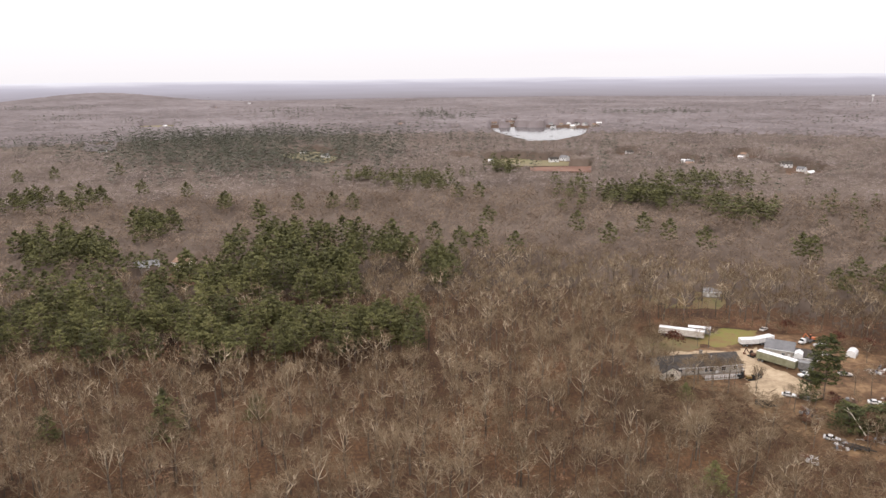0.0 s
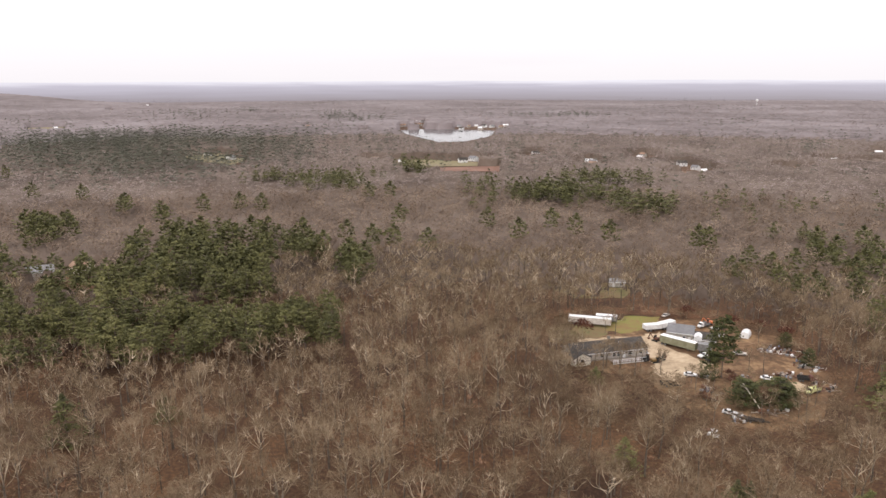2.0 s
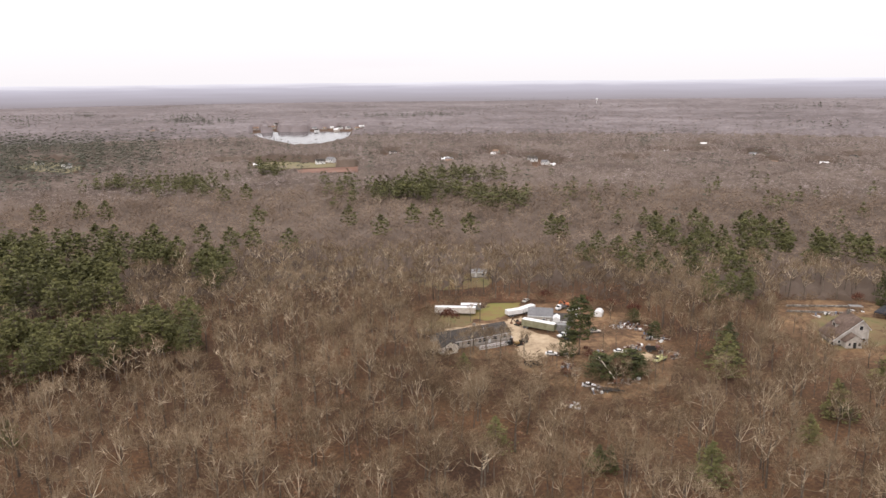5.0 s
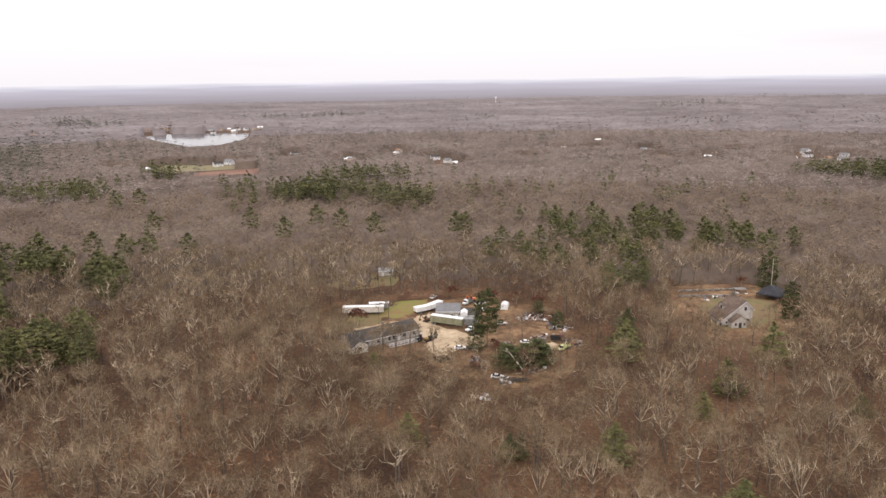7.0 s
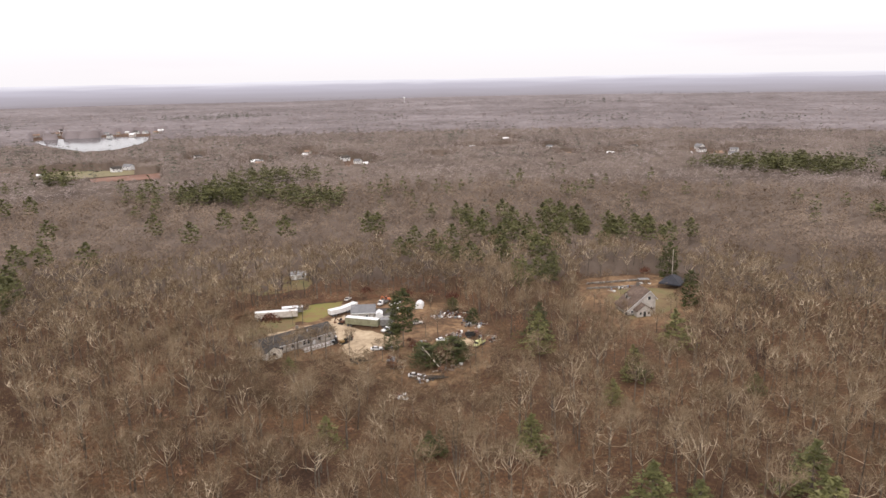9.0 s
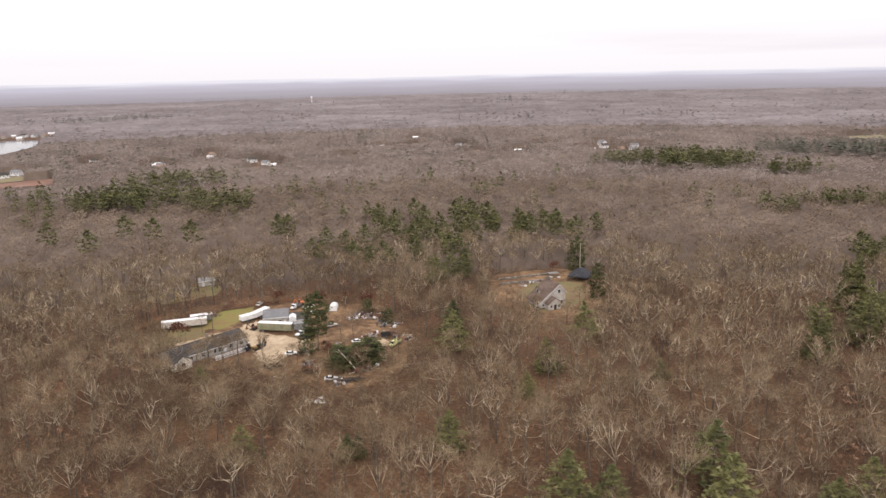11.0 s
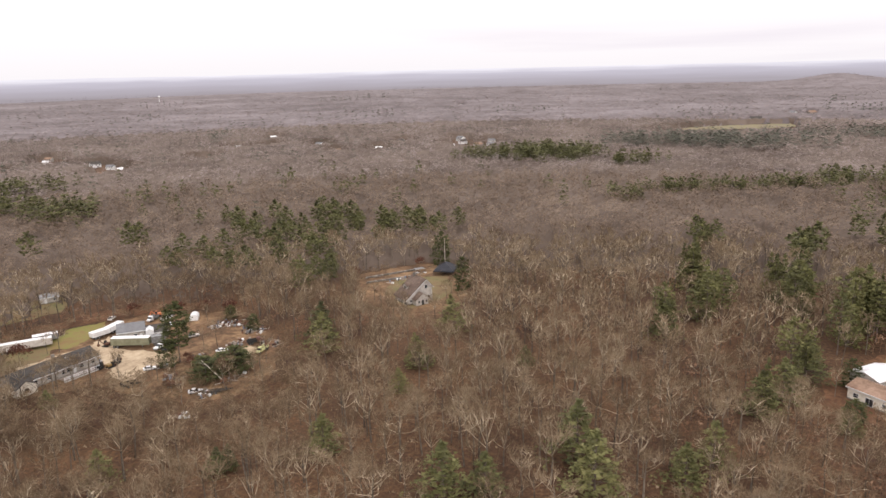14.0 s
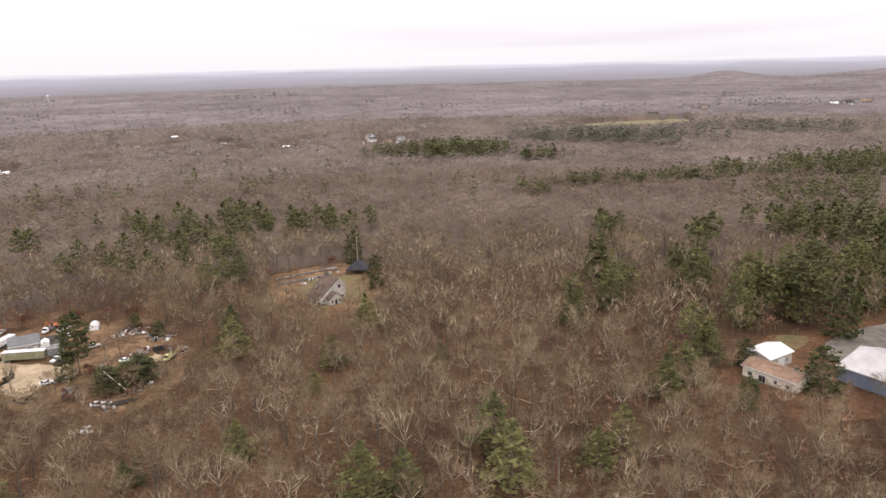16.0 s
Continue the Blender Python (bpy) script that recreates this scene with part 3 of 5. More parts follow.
def pine_tree(tiers, arms, n, size, height=18.0, spread=4.4, skirt=0.4, cone=False, flat=0.6):
    """Trunk and crown of a pine: uneven tiers of boughs, each a flat rounded pad of needle tufts."""
    trunk = limbs([[0, 0, -0.3]], [[0.2, 0.1, height * 0.95]], [0.26], [0.04])
    C, P, Q, heart = [], [], [], []
    lop = rng.uniform(0, 6.283)
    for i in range(tiers):
        k = i / max(1, tiers - 1)
        z = height * (skirt + (0.97 - skirt) * k)
        reach = spread * (0.05 + 0.95 * (1 - k) ** 0.8) if cone else spread * math.sqrt(max(0.03, 1 - ((k - 0.3) / 0.72) ** 2))
        m = max(3, round(arms * (0.4 + 0.6 * reach / spread)))
        b = rng.uniform(0, 6.283, 5)
        heart.append(np.stack([np.cos(b) * reach * 0.42, np.sin(b) * reach * 0.42, z + rng.normal(0, 0.3, 5)], 1))
        for j in range(m):
            a = 6.283 * (j + rng.uniform(-0.35, 0.35)) / m + i * 1.3
            arm = reach * rng.uniform(0.62, 1.12) * (1 + 0.18 * math.cos(a - lop))
            zz = z + rng.uniform(-0.45, 0.45) * height * (0.97 - skirt) / tiers
            u = 0.35 + 0.65 * np.sqrt(rng.uniform(0, 1, n))
            side = rng.normal(0, 0.24, n) * arm * u + rng.normal(0, 0.15, n)
            up = zz + 0.16 * arm * u * u + rng.normal(0, 0.028 * height * (0.97 - skirt) * 9 / tiers / 2, n)
            C.append(np.stack([math.cos(a) * arm * u - math.sin(a) * side, math.sin(a) * arm * u + math.cos(a) * side, up], 1))
            P.append((0.1, 0.05, zz - 0.3)), Q.append((math.cos(a) * arm * 0.8, math.sin(a) * arm * 0.8, zz))
    C = np.concatenate(C)
    heart = tufts(np.concatenate(heart), spread * 0.34, flat)
    return join(trunk, blades(np.array(P), np.array(Q), np.full(len(P), 0.16))), join(heart, tufts(C, size * rng.uniform(0.7, 1.3, len(C)), flat))


def scatter(model, X, Y, S, Z=None):
    """Many copies of a model, turned at random, in one pair of arrays."""
    v, f = model
    n, a = len(X), rng.uniform(0, 6.283, len(X))
    c, s = np.cos(a)[:, None], np.sin(a)[:, None]
    S = np.asarray(S)[:, None]
    x, y, z = v[None, :, 0] * S, v[None, :, 1] * S, v[None, :, 2] * S
    Z = land(X, Y) if Z is None else Z
    V = np.stack([x * c - y * s + X[:, None], x * s + y * c + Y[:, None], z + Z[:, None]], -1).reshape(-1, 3)
    F = (f[None] + (np.arange(n) * len(v))[:, None, None]).reshape(-1, 3)
    return V, F


def inside(X, Y, outline):
    hit = np.zeros(len(X), bool)
    pts = np.asarray(outline, float)
    for (x0, y0), (x1, y1) in zip(pts, np.roll(pts, -1, 0)):
        cross = (y0 > Y) != (y1 > Y)
        hit ^= cross & (X < (x1 - x0) * (Y - y0) / (y1 - y0 if y1 != y0 else 1e-9) + x0)
    return hit


FAN = (-36.0, 95.0)
CLEARINGS = [YARD, YARD_TWO, YARD_THREE, LAKE, FIELD_A, FIELD_B, FIELD_RED, FIELD_EAST, FIELD_C, FIELD_D, YARD_WEST, YARD_BACK]


def ring_sites(r0, r1, pitch):
    """Tree sites in the fan that the flight looks over, one about every pitch metres, and a size for each: low and thin in front of a clearing."""
    n = int(r1 / pitch) + 2
    gx, gy = np.meshgrid(np.arange(-n, n) * pitch, np.arange(-n, n) * pitch)
    X = gx.ravel() + rng.uniform(-0.5, 0.5, gx.size) * pitch
    Y = gy.ravel() + rng.uniform(-0.5, 0.5, gx.size) * pitch
    r, a = np.hypot(X, Y), np.degrees(np.arctan2(X, Y))
    ok = (r > r0) & (r <= r1) & (a > FAN[0]) & (a < FAN[1])
    X, Y = X[ok], Y[ok]
    size, keep, luck = rng.uniform(0.6, 1.18, len(X)), np.ones(len(X), bool), rng.uniform(0, 1, len(X))
    for i, c in enumerate(CLEARINGS):
        keep &= ~inside(X, Y, c)
        edge = np.zeros(len(X), bool)
        for k in (1.04, 1.08, 1.12, 1.16 if i == 0 else 1.12):
            edge |= inside(X * k, Y * k, c)
        chance = np.where(X < 0.5 * Y, 0.62, 0.55) if i == 0 else np.full(len(X), (0.75 if i == 1 else 0.5) if i < 3 else 0.0 if i == 3 else 0.85 if i > 9 else 0.2)
        keep &= ~edge | (luck < chance)
        size[edge] *= 0.72 if i in (1, 2) else 0.55
    for hx, hy in FAR_HOUSES + LAKE_HOUSES:
        d = np.hypot(hx, hy)
        along = (X * hx + Y * hy) / d
        keep &= ~((np.abs(X * hy - Y * hx) / d < 9) & (along > d - min(0.10 * d, 55)) & (along < d + 12))
    for px, py, ph in NEAR_PINES:
        keep &= np.hypot(X - px, Y - py) > 1.0 + 0.26 * ph
    for px, py, ph in SMALL_PINES:
        d = np.hypot(px, py)
        along = (X * px + Y * py) / d
        keep &= np.hypot(X - px, Y - py) > 0.5 * ph
        keep &= ~((np.abs(X * py - Y * px) / d < 0.3 * ph + 1) & (along > d - 1.15 * ph) & (along < d))
    r, a = np.hypot(X, Y), np.degrees(np.arctan2(X, Y))
    for az, dist, d_az, d_dist, n, h in FAR_GROVES + FAR_GROVES_EAST:
        if n >= 18 and d_az < 12:
            keep &= (((a - az) / d_az) ** 2 + ((r - dist) / d_dist) ** 2 > 1.0) | (luck < (0.15 if n >= 60 else 0.4))
    return X[keep], Y[keep], size[keep]



# ---- pines ----
def grove(az, dist, d_az, d_dist, n):
    """Sites scattered through one grove, given by bearing and distance."""
    q, s = rng.uniform(0, 6.283, n), np.sqrt(rng.uniform(0, 1, n)) * rng.uniform(0.65, 1.45, n)
    a, r = np.radians(az + d_az * s * np.cos(q)), dist + d_dist * s * np.sin(q)
    return r * np.sin(a), r * np.cos(a)


PINES = [pine_tree(8, 7, 16, 0.85, spread=p, skirt=k) for p, k in ((4.6, 0.42), (4.0, 0.36), (5.2, 0.50))]
PINES.append(pine_tree(10, 8, 18, 0.85, spread=5.8, skirt=0.06, cone=True))
PLAIN_PINE = pine_tree(6, 7, 7, 1.35, spread=4.6, skirt=0.5)
PINE_MESHES = [(mesh_of("trunk", *t, PINE_BARK), mesh_of("crown", *c, NEEDLES)) for t, c in PINES]


def tree_model(meshes, label, category, group):
    ob = new("pine_tree" if category == "pine" else "bare_tree")
    for me in meshes:
        p = new(me.name.split(".")[0], me)
        p.parent = ob
    return tagged(ob, label, category, group)


def plant(models, x, y, s, tall=1.0):
    ob = models[int(rng.integers(len(models)))]
    m = Matrix.Translation((x, y, float(land(x, y)))) @ Matrix.Rotation(rng.uniform(0, 6.28), 4, "Z") @ Matrix.Diagonal((s, s, s * tall, 1))
    return copy_thing(ob, m)


pine_sites = []
for az, dist, d_az, d_dist, n, h in PINE_GROVES + PINE_GROVES_EAST:
    wide = 1.2 if 20 < az < 55 else 1.0
    for x, y in zip(*grove(az, dist, d_az * wide, d_dist * wide, int(n * (2.2 if az < 20 else 1.5 if az < 55 else 1.8)))):
        pine_sites.append((x, y, h * rng.uniform(0.8, 1.2) * (0.84 if 20 < az < 55 else 1.0)))
pine_sites += [(x, y, h * 1.14) for x, y, h in LONE_PINES] + SMALL_PINES
keep_off = [YARD, YARD_TWO, YARD_THREE, YARD_WEST]
sites = np.array(pine_sites)
blocked = np.zeros(len(sites), bool)
for c in keep_off:
    blocked |= inside(sites[:, 0], sites[:, 1], c)
sites = sites[~blocked]
pine_sites = sites[np.argsort(np.hypot(sites[:, 0], sites[:, 1]))]
NEAR_PINES = [tuple(p) for p in pine_sites]
models = [tree_model(m, "dark green white pine with tiered boughs", "pine", "pines in the woods") for m in PINE_MESHES]
spare = list(models)
for x, y, h in [tuple(p) for p in pine_sites[:300]]:
    small = (x, y, h) in SMALL_PINES
    spire = not small and x > 2.2 * y and rng.uniform() < 0.55
    ob = plant(models[3:] if small or spire else models[:3], x, y, h / 18 * (1.6 if small else 0.78 if spire else 1.0), rng.uniform(0.92, 1.1) * (0.62 if small else 1.3 if spire else 1.0))
    if small:
        ob["label"] = "small bright green pine among bare trees"
# low evergreen bushes round the fallen birch
for x, y, s in ((111.5, 186.5, 0.42), (114.2, 184.0, 0.36), (121.5, 184.5, 0.44), (124.6, 183.0, 0.38), (118.4, 186.5, 0.34)):
    ob = plant(models[:3], x, y, s, 0.75)
    ob["label"] = "low dark evergreen bush beside scrap"
for ob in spare:
    for o in (*ob.children_recursive, ob):
        bpy.data.objects.remove(o)
rest = pine_sites[300:]

NEARER_PINE = [pine_tree(4, 5, 5, 1.7, spread=4.2, skirt=0.5, flat=0.4) for k in range(3)]
FAR_PINE = [pine_tree(3, 4, 3, 2.9, spread=4.6, skirt=0.5, flat=0.2) for k in range(3)]
pieces, nearer = [], []
for az, dist, d_az, d_dist, n, h in FAR_GROVES + FAR_GROVES_EAST:
    n = int(n * (2.2 if dist > 750 else 1.5))
    x, y = grove(az, dist, d_az, d_dist, n)
    ok = np.ones(n, bool)
    for c in CLEARINGS:
        ok &= ~inside(x, y, c)
    for k in (1.04, 1.08, 1.12):
        ok &= ~inside(x * k, y * k, LAKE)
    model = (FAR_PINE if dist > 750 else NEARER_PINE)[int(rng.integers(3))][1]
    (pieces if dist > 750 else nearer).append(scatter(model, x[ok], y[ok], h / 18 * rng.uniform(0.9, 1.3, ok.sum())))
TINY_PINE = pine_tree(2, 4, 3, 2.8, spread=3.4, skirt=0.62, flat=0.2)[1]
for k in range(42):
    d = rng.uniform(850, 3400)
    x, y = grove(rng.uniform(-34, 93), d, rng.uniform(0.8, 4.5), rng.uniform(12, 60) * d / 1500, int(rng.integers(10, 46)))
    ok = np.ones(len(x), bool)
    for c in CLEARINGS:
        ok &= ~inside(x, y, c)
    pieces.append(scatter(TINY_PINE, x[ok], y[ok], rng.uniform(0.8, 1.25, ok.sum())))
if len(rest):
    tall = join(scatter(PLAIN_PINE[1], rest[:, 0], rest[:, 1], rest[:, 2] / 18), *nearer)
    tagged(new("pine_woods", mesh_of("pine_woods", *tall, NEEDLES)), "dark green white pines standing close together", "pine woods", kind="stuff")
tagged(new("far_pine_woods", mesh_of("far_pine_woods", *join(*pieces), HAZED_NEEDLES)), "dark evergreen groves scattered through distant woods", "pine woods", kind="stuff")

# ---- bare woods ----
SHAPES = ((16, 5.2, 1.0), (14.5, 5.8, 1.2), (17, 4.6, 1.0), (15, 4.0, 0.8), (12.5, 4.6, 0.9), (16.5, 6.2, 1.5))
NEAR = [bare_tree(8, 3, 4, 3, 0.085, height=h, spread=p, thick=k) for h, p, k in SHAPES]
NEXT = [bare_tree(7, 2, 3, 2, 0.165, height=h, spread=p, thick=k) for h, p, k in SHAPES]
MID = [hazy_tree(90, 0.9, 5, height=h, spread=p, trunk_width=0.3, flat=0.4) for h, p in ((16, 4.8), (14.5, 5.4), (17, 4.4), (13.5, 4.4))]
FARM = [hazy_tree(26, 1.45, 1, height=h, spread=p, trunk_width=0.4, flat=0.25) for h, p in ((15.5, 5.2), (14.5, 5.6), (16.5, 4.8))]
FARTHEST = [hazy_tree(6, 4.2, 1, height=h, spread=p, trunk_width=0.5, flat=0.12) for h, p in ((15.5, 5.6), (14.0, 6.0))]

X, Y, SIZE = ring_sites(118, 345, 6.4)
# the trees nearest the junk yard stand singly, the rest are one wood
order = np.argsort(np.hypot(X - 105, Y - 190))
single, crowd = order[:300], order[300:]
models = []
for trunk, boughs, twigs in NEAR:
    models.append(tree_model((mesh_of("trunk", *trunk, TRUNK_BARK), mesh_of("branchwork", *boughs, BARK), mesh_of("crown", *twigs, TWIGS)), "leafless grey broadleaf tree with fine twigs", "bare tree", "bare trees round the yard"))
spare = list(models)
for i in single:
    plant(models, X[i], Y[i], SIZE[i])
for ob in spare:
    for o in (*ob.children_recursive, ob):
        bpy.data.objects.remove(o)


def wood(name, kinds, X, Y, size, twig_mat, label, bough_mat=None):
    """One wood: its boughs and its twigs as two meshes under it."""
    which = rng.integers(len(kinds), size=len(X))
    sets = [np.nonzero(which == k)[0] for k in range(len(kinds))]
    ob = thing(name, Matrix(), label, "bare woods", kind="stuff")
    turns = rng.bit_generator.state
    for pname, mat, pick in (("trunks", TRUNK_BARK, lambda m: m[0]), ("boughs", bough_mat or twig_mat, lambda m: m[1]), ("twigs", twig_mat, lambda m: m[2])):
        rng.bit_generator.state = turns
        V, F = join(*[scatter(pick(kinds[k]), X[i], Y[i], size[i]) for k, i in enumerate(sets)])
        p = tagged(new(pname, mesh_of(pname, V, F, mat)), kind="stuff")
        p.parent = ob
    return ob


far_off = np.hypot(X[crowd], Y[crowd]) > 205
near, beyond = crowd[~far_off], crowd[far_off]
wood("near_bare_woods", NEAR, X[near], Y[near], SIZE[near], TWIGS, "dense leafless grey-brown broadleaf woods", BARK)
wood("bare_woods", NEXT, X[beyond], Y[beyond], SIZE[beyond], TWIGS, "leafless grey-brown broadleaf woods behind the nearest trees", BARK)
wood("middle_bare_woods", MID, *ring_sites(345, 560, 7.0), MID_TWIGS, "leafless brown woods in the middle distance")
wood("distant_bare_woods", FARM, *ring_sites(560, 1120, 8.0), HAZED_TWIGS, "leafless mauve-brown woods far off")
X, Y, SIZE = ring_sites(1120, 3000, 15.0)
thin = rng.uniform(0, 1, len(X)) < np.clip(1.5 - np.hypot(X, Y) / 2400, 0.05, 1)
wood("farthest_bare_woods", FARTHEST, X[thin], Y[thin], SIZE[thin], HAZED_TWIGS, "leafless mauve-brown woods towards the skyline")


# low brush and saplings under the nearest trees
X, Y, SIZE = ring_sites(120, 300, 4.4)
sapling = hazy_tree(9, 0.45, 3, height=4.2, spread=1.8, trunk_width=0.12)
tagged(new("undergrowth", mesh_of("undergrowth", *scatter(join(*sapling), X, Y, SIZE * rng.uniform(0.6, 1.3, len(X))), TWIGS)), "brown leafless saplings and brush under the trees", "undergrowth", kind="stuff")


# saplings that keep their dead tan leaves, in drifts
X, Y, SIZE = ring_sites(120, 300, 5.2)
drift = np.array([noise.noise((x * 0.028, y * 0.028, 4.2)) for x, y in zip(X, Y)]) > 0.18
beech = hazy_tree(40, 0.5, 5, height=7.0, spread=2.6, trunk_width=0.16)
tagged(new("beech_saplings", mesh_of("beech_saplings", *scatter(join(*beech), X[drift], Y[drift], SIZE[drift] * rng.uniform(0.6, 1.3, drift.sum())), TAN_LEAVES)), "young beeches holding dead tan leaves", "undergrowth", kind="stuff")


# canopy of the farthest woods, and of the woods behind the flight
def canopy(X, Y):
    Z = land(X, Y) + 9.5 + rng.uniform(0, 2.8, X.shape) - 9.0 * np.clip((1230 - np.hypot(X, Y)) / 120, 0, 1) * (np.hypot(X, Y) > 1000)
    flat = (X.ravel(), Y.ravel())
    hole = np.zeros(X.size, bool)
    for c in (LAKE, FIELD_EAST, FIELD_C):
        for k in (1.0, 1.03, 1.06, 1.09):
            hole |= inside(flat[0] * k, flat[1] * k, c)
    for hx, hy in FAR_HOUSES + LAKE_HOUSES:
        d = math.hypot(hx, hy)
        along = (flat[0] * hx + flat[1] * hy) / d
        hole |= (np.abs(flat[0] * hy - flat[1] * hx) / d < 9) & (along > d * 0.93) & (along < d + 8)
    Z[hole.reshape(X.shape)] = -2.0
    return Z


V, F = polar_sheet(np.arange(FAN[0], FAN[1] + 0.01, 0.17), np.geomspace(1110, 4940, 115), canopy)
V2, F2 = polar_sheet(np.arange(FAN[1], 360 + FAN[0] + 0.01, 1.0), np.geomspace(150, 4940, 110), canopy)
# brush and sapling tops that close the gaps under the distant trees
def thicket_top(X, Y):
    Z = land(X, Y) + 6.0 + rng.uniform(0, 3.0, X.shape)
    flat, hole = (X.ravel(), Y.ravel()), np.zeros(X.size, bool)
    for c in CLEARINGS:
        for k in (1.0, 1.04, 1.08):
            hole |= inside(flat[0] * k, flat[1] * k, c)
    for hx, hy in FAR_HOUSES + LAKE_HOUSES:
        hole |= np.hypot(flat[0] - hx, flat[1] - hy) < 22
    Z[hole.reshape(X.shape)] = -2.0
    return Z


V3, F3 = polar_sheet(np.arange(FAN[0], FAN[1] + 0.01, 0.25), np.geomspace(300, 1300, 125), thicket_top)
V3[:, 2] -= 8.5 * np.clip((400 - np.hypot(V3[:, 0], V3[:, 1])) / 95, 0, 1)
tagged(new("thicket", mesh_of("thicket", V3, F3, THICKET)), "brown leafless thicket under distant trees", "undergrowth", kind="stuff")
V, F = join((V, F), (V2, F2))
tagged(new("far_woods", mesh_of("far_woods", V, F, HAZED_FAR_TWIGS)), "leafless mauve-grey woods rolling to the skyline", "woods", kind="stuff")

# the last land towards the skyline: one plain backdrop far behind everything, haze painted as emission
def hill_ring(radius, foot, crest, wave, seed):
    ring = np.radians(np.arange(0, 360.1, 0.2))
    V = [(radius * math.sin(a), radius * math.cos(a), foot) for a in ring]
    for a in ring:
        p, q = math.sin(a), math.cos(a)
        V.append((radius * p, radius * q, crest + wave * noise.noise((p * 6, q * 6, seed)) + 0.3 * wave * noise.noise((p * 28, q * 28, seed + 3))))
    n = len(ring)
    return V, [(i, i + 1, n + i + 1, n + i) for i in range(n - 1)]


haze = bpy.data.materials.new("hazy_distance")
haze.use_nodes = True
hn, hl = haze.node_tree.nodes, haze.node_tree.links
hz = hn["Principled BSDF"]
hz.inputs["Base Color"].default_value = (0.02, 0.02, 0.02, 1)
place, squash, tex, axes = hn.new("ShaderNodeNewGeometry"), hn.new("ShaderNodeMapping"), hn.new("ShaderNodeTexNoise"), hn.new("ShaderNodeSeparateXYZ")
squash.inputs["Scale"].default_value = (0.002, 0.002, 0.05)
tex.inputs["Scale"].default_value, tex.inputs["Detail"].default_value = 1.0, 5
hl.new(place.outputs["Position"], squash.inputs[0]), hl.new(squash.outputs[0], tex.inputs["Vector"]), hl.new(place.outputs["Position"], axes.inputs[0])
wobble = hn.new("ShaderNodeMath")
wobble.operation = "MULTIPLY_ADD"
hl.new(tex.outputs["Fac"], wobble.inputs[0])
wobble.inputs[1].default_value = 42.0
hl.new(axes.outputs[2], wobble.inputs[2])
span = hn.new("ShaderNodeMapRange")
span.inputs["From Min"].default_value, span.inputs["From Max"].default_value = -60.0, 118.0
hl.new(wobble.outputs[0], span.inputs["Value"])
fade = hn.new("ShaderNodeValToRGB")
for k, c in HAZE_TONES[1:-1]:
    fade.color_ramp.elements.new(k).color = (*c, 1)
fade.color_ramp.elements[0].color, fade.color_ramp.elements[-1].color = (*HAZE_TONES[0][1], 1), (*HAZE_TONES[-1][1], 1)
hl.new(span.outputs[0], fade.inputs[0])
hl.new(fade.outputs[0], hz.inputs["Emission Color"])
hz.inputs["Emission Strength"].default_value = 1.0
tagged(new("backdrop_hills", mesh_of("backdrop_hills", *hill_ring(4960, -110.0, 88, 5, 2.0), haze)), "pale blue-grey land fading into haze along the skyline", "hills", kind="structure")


# ---- buildings ----
def window(parent, x, z, y, w, h, side=-1):
    """A framed window on a wall that faces along y."""
    fr = part("window", box(x - w / 2 - 0.09, min(y, y + 0.06 * side), z - 0.09, x + w / 2 + 0.09, max(y, y + 0.06 * side), z + h + 0.09), WHITE_PAINT, parent, "white framed window")
    part("pane", box(x - w / 2, min(y + 0.05 * side, y + 0.09 * side), z, x + w / 2, max(y + 0.05 * side, y + 0.09 * side), z + h), GLASS, fr)
    part("sash_bar", box(x - w / 2, min(y + 0.08 * side, y + 0.11 * side), z + h / 2 - 0.03, x + w / 2, max(y + 0.08 * side, y + 0.11 * side), z + h / 2 + 0.03), WHITE_PAINT, fr)


def roof_slope(parent, L, W, wall_h, roof_h, side, mat, over=0.45, thick=0.18):
    k = roof_h / (W / 2)
    lo = (side * (W / 2 + over), wall_h - over * k)
    outline = [lo, (0, wall_h + roof_h), (0, wall_h + roof_h + thick), (lo[0], lo[1] + thick)]
    ob = part("roof_slope", prism(outline, -L / 2 - over, L / 2 + over, "x"), mat, parent)
    return ob


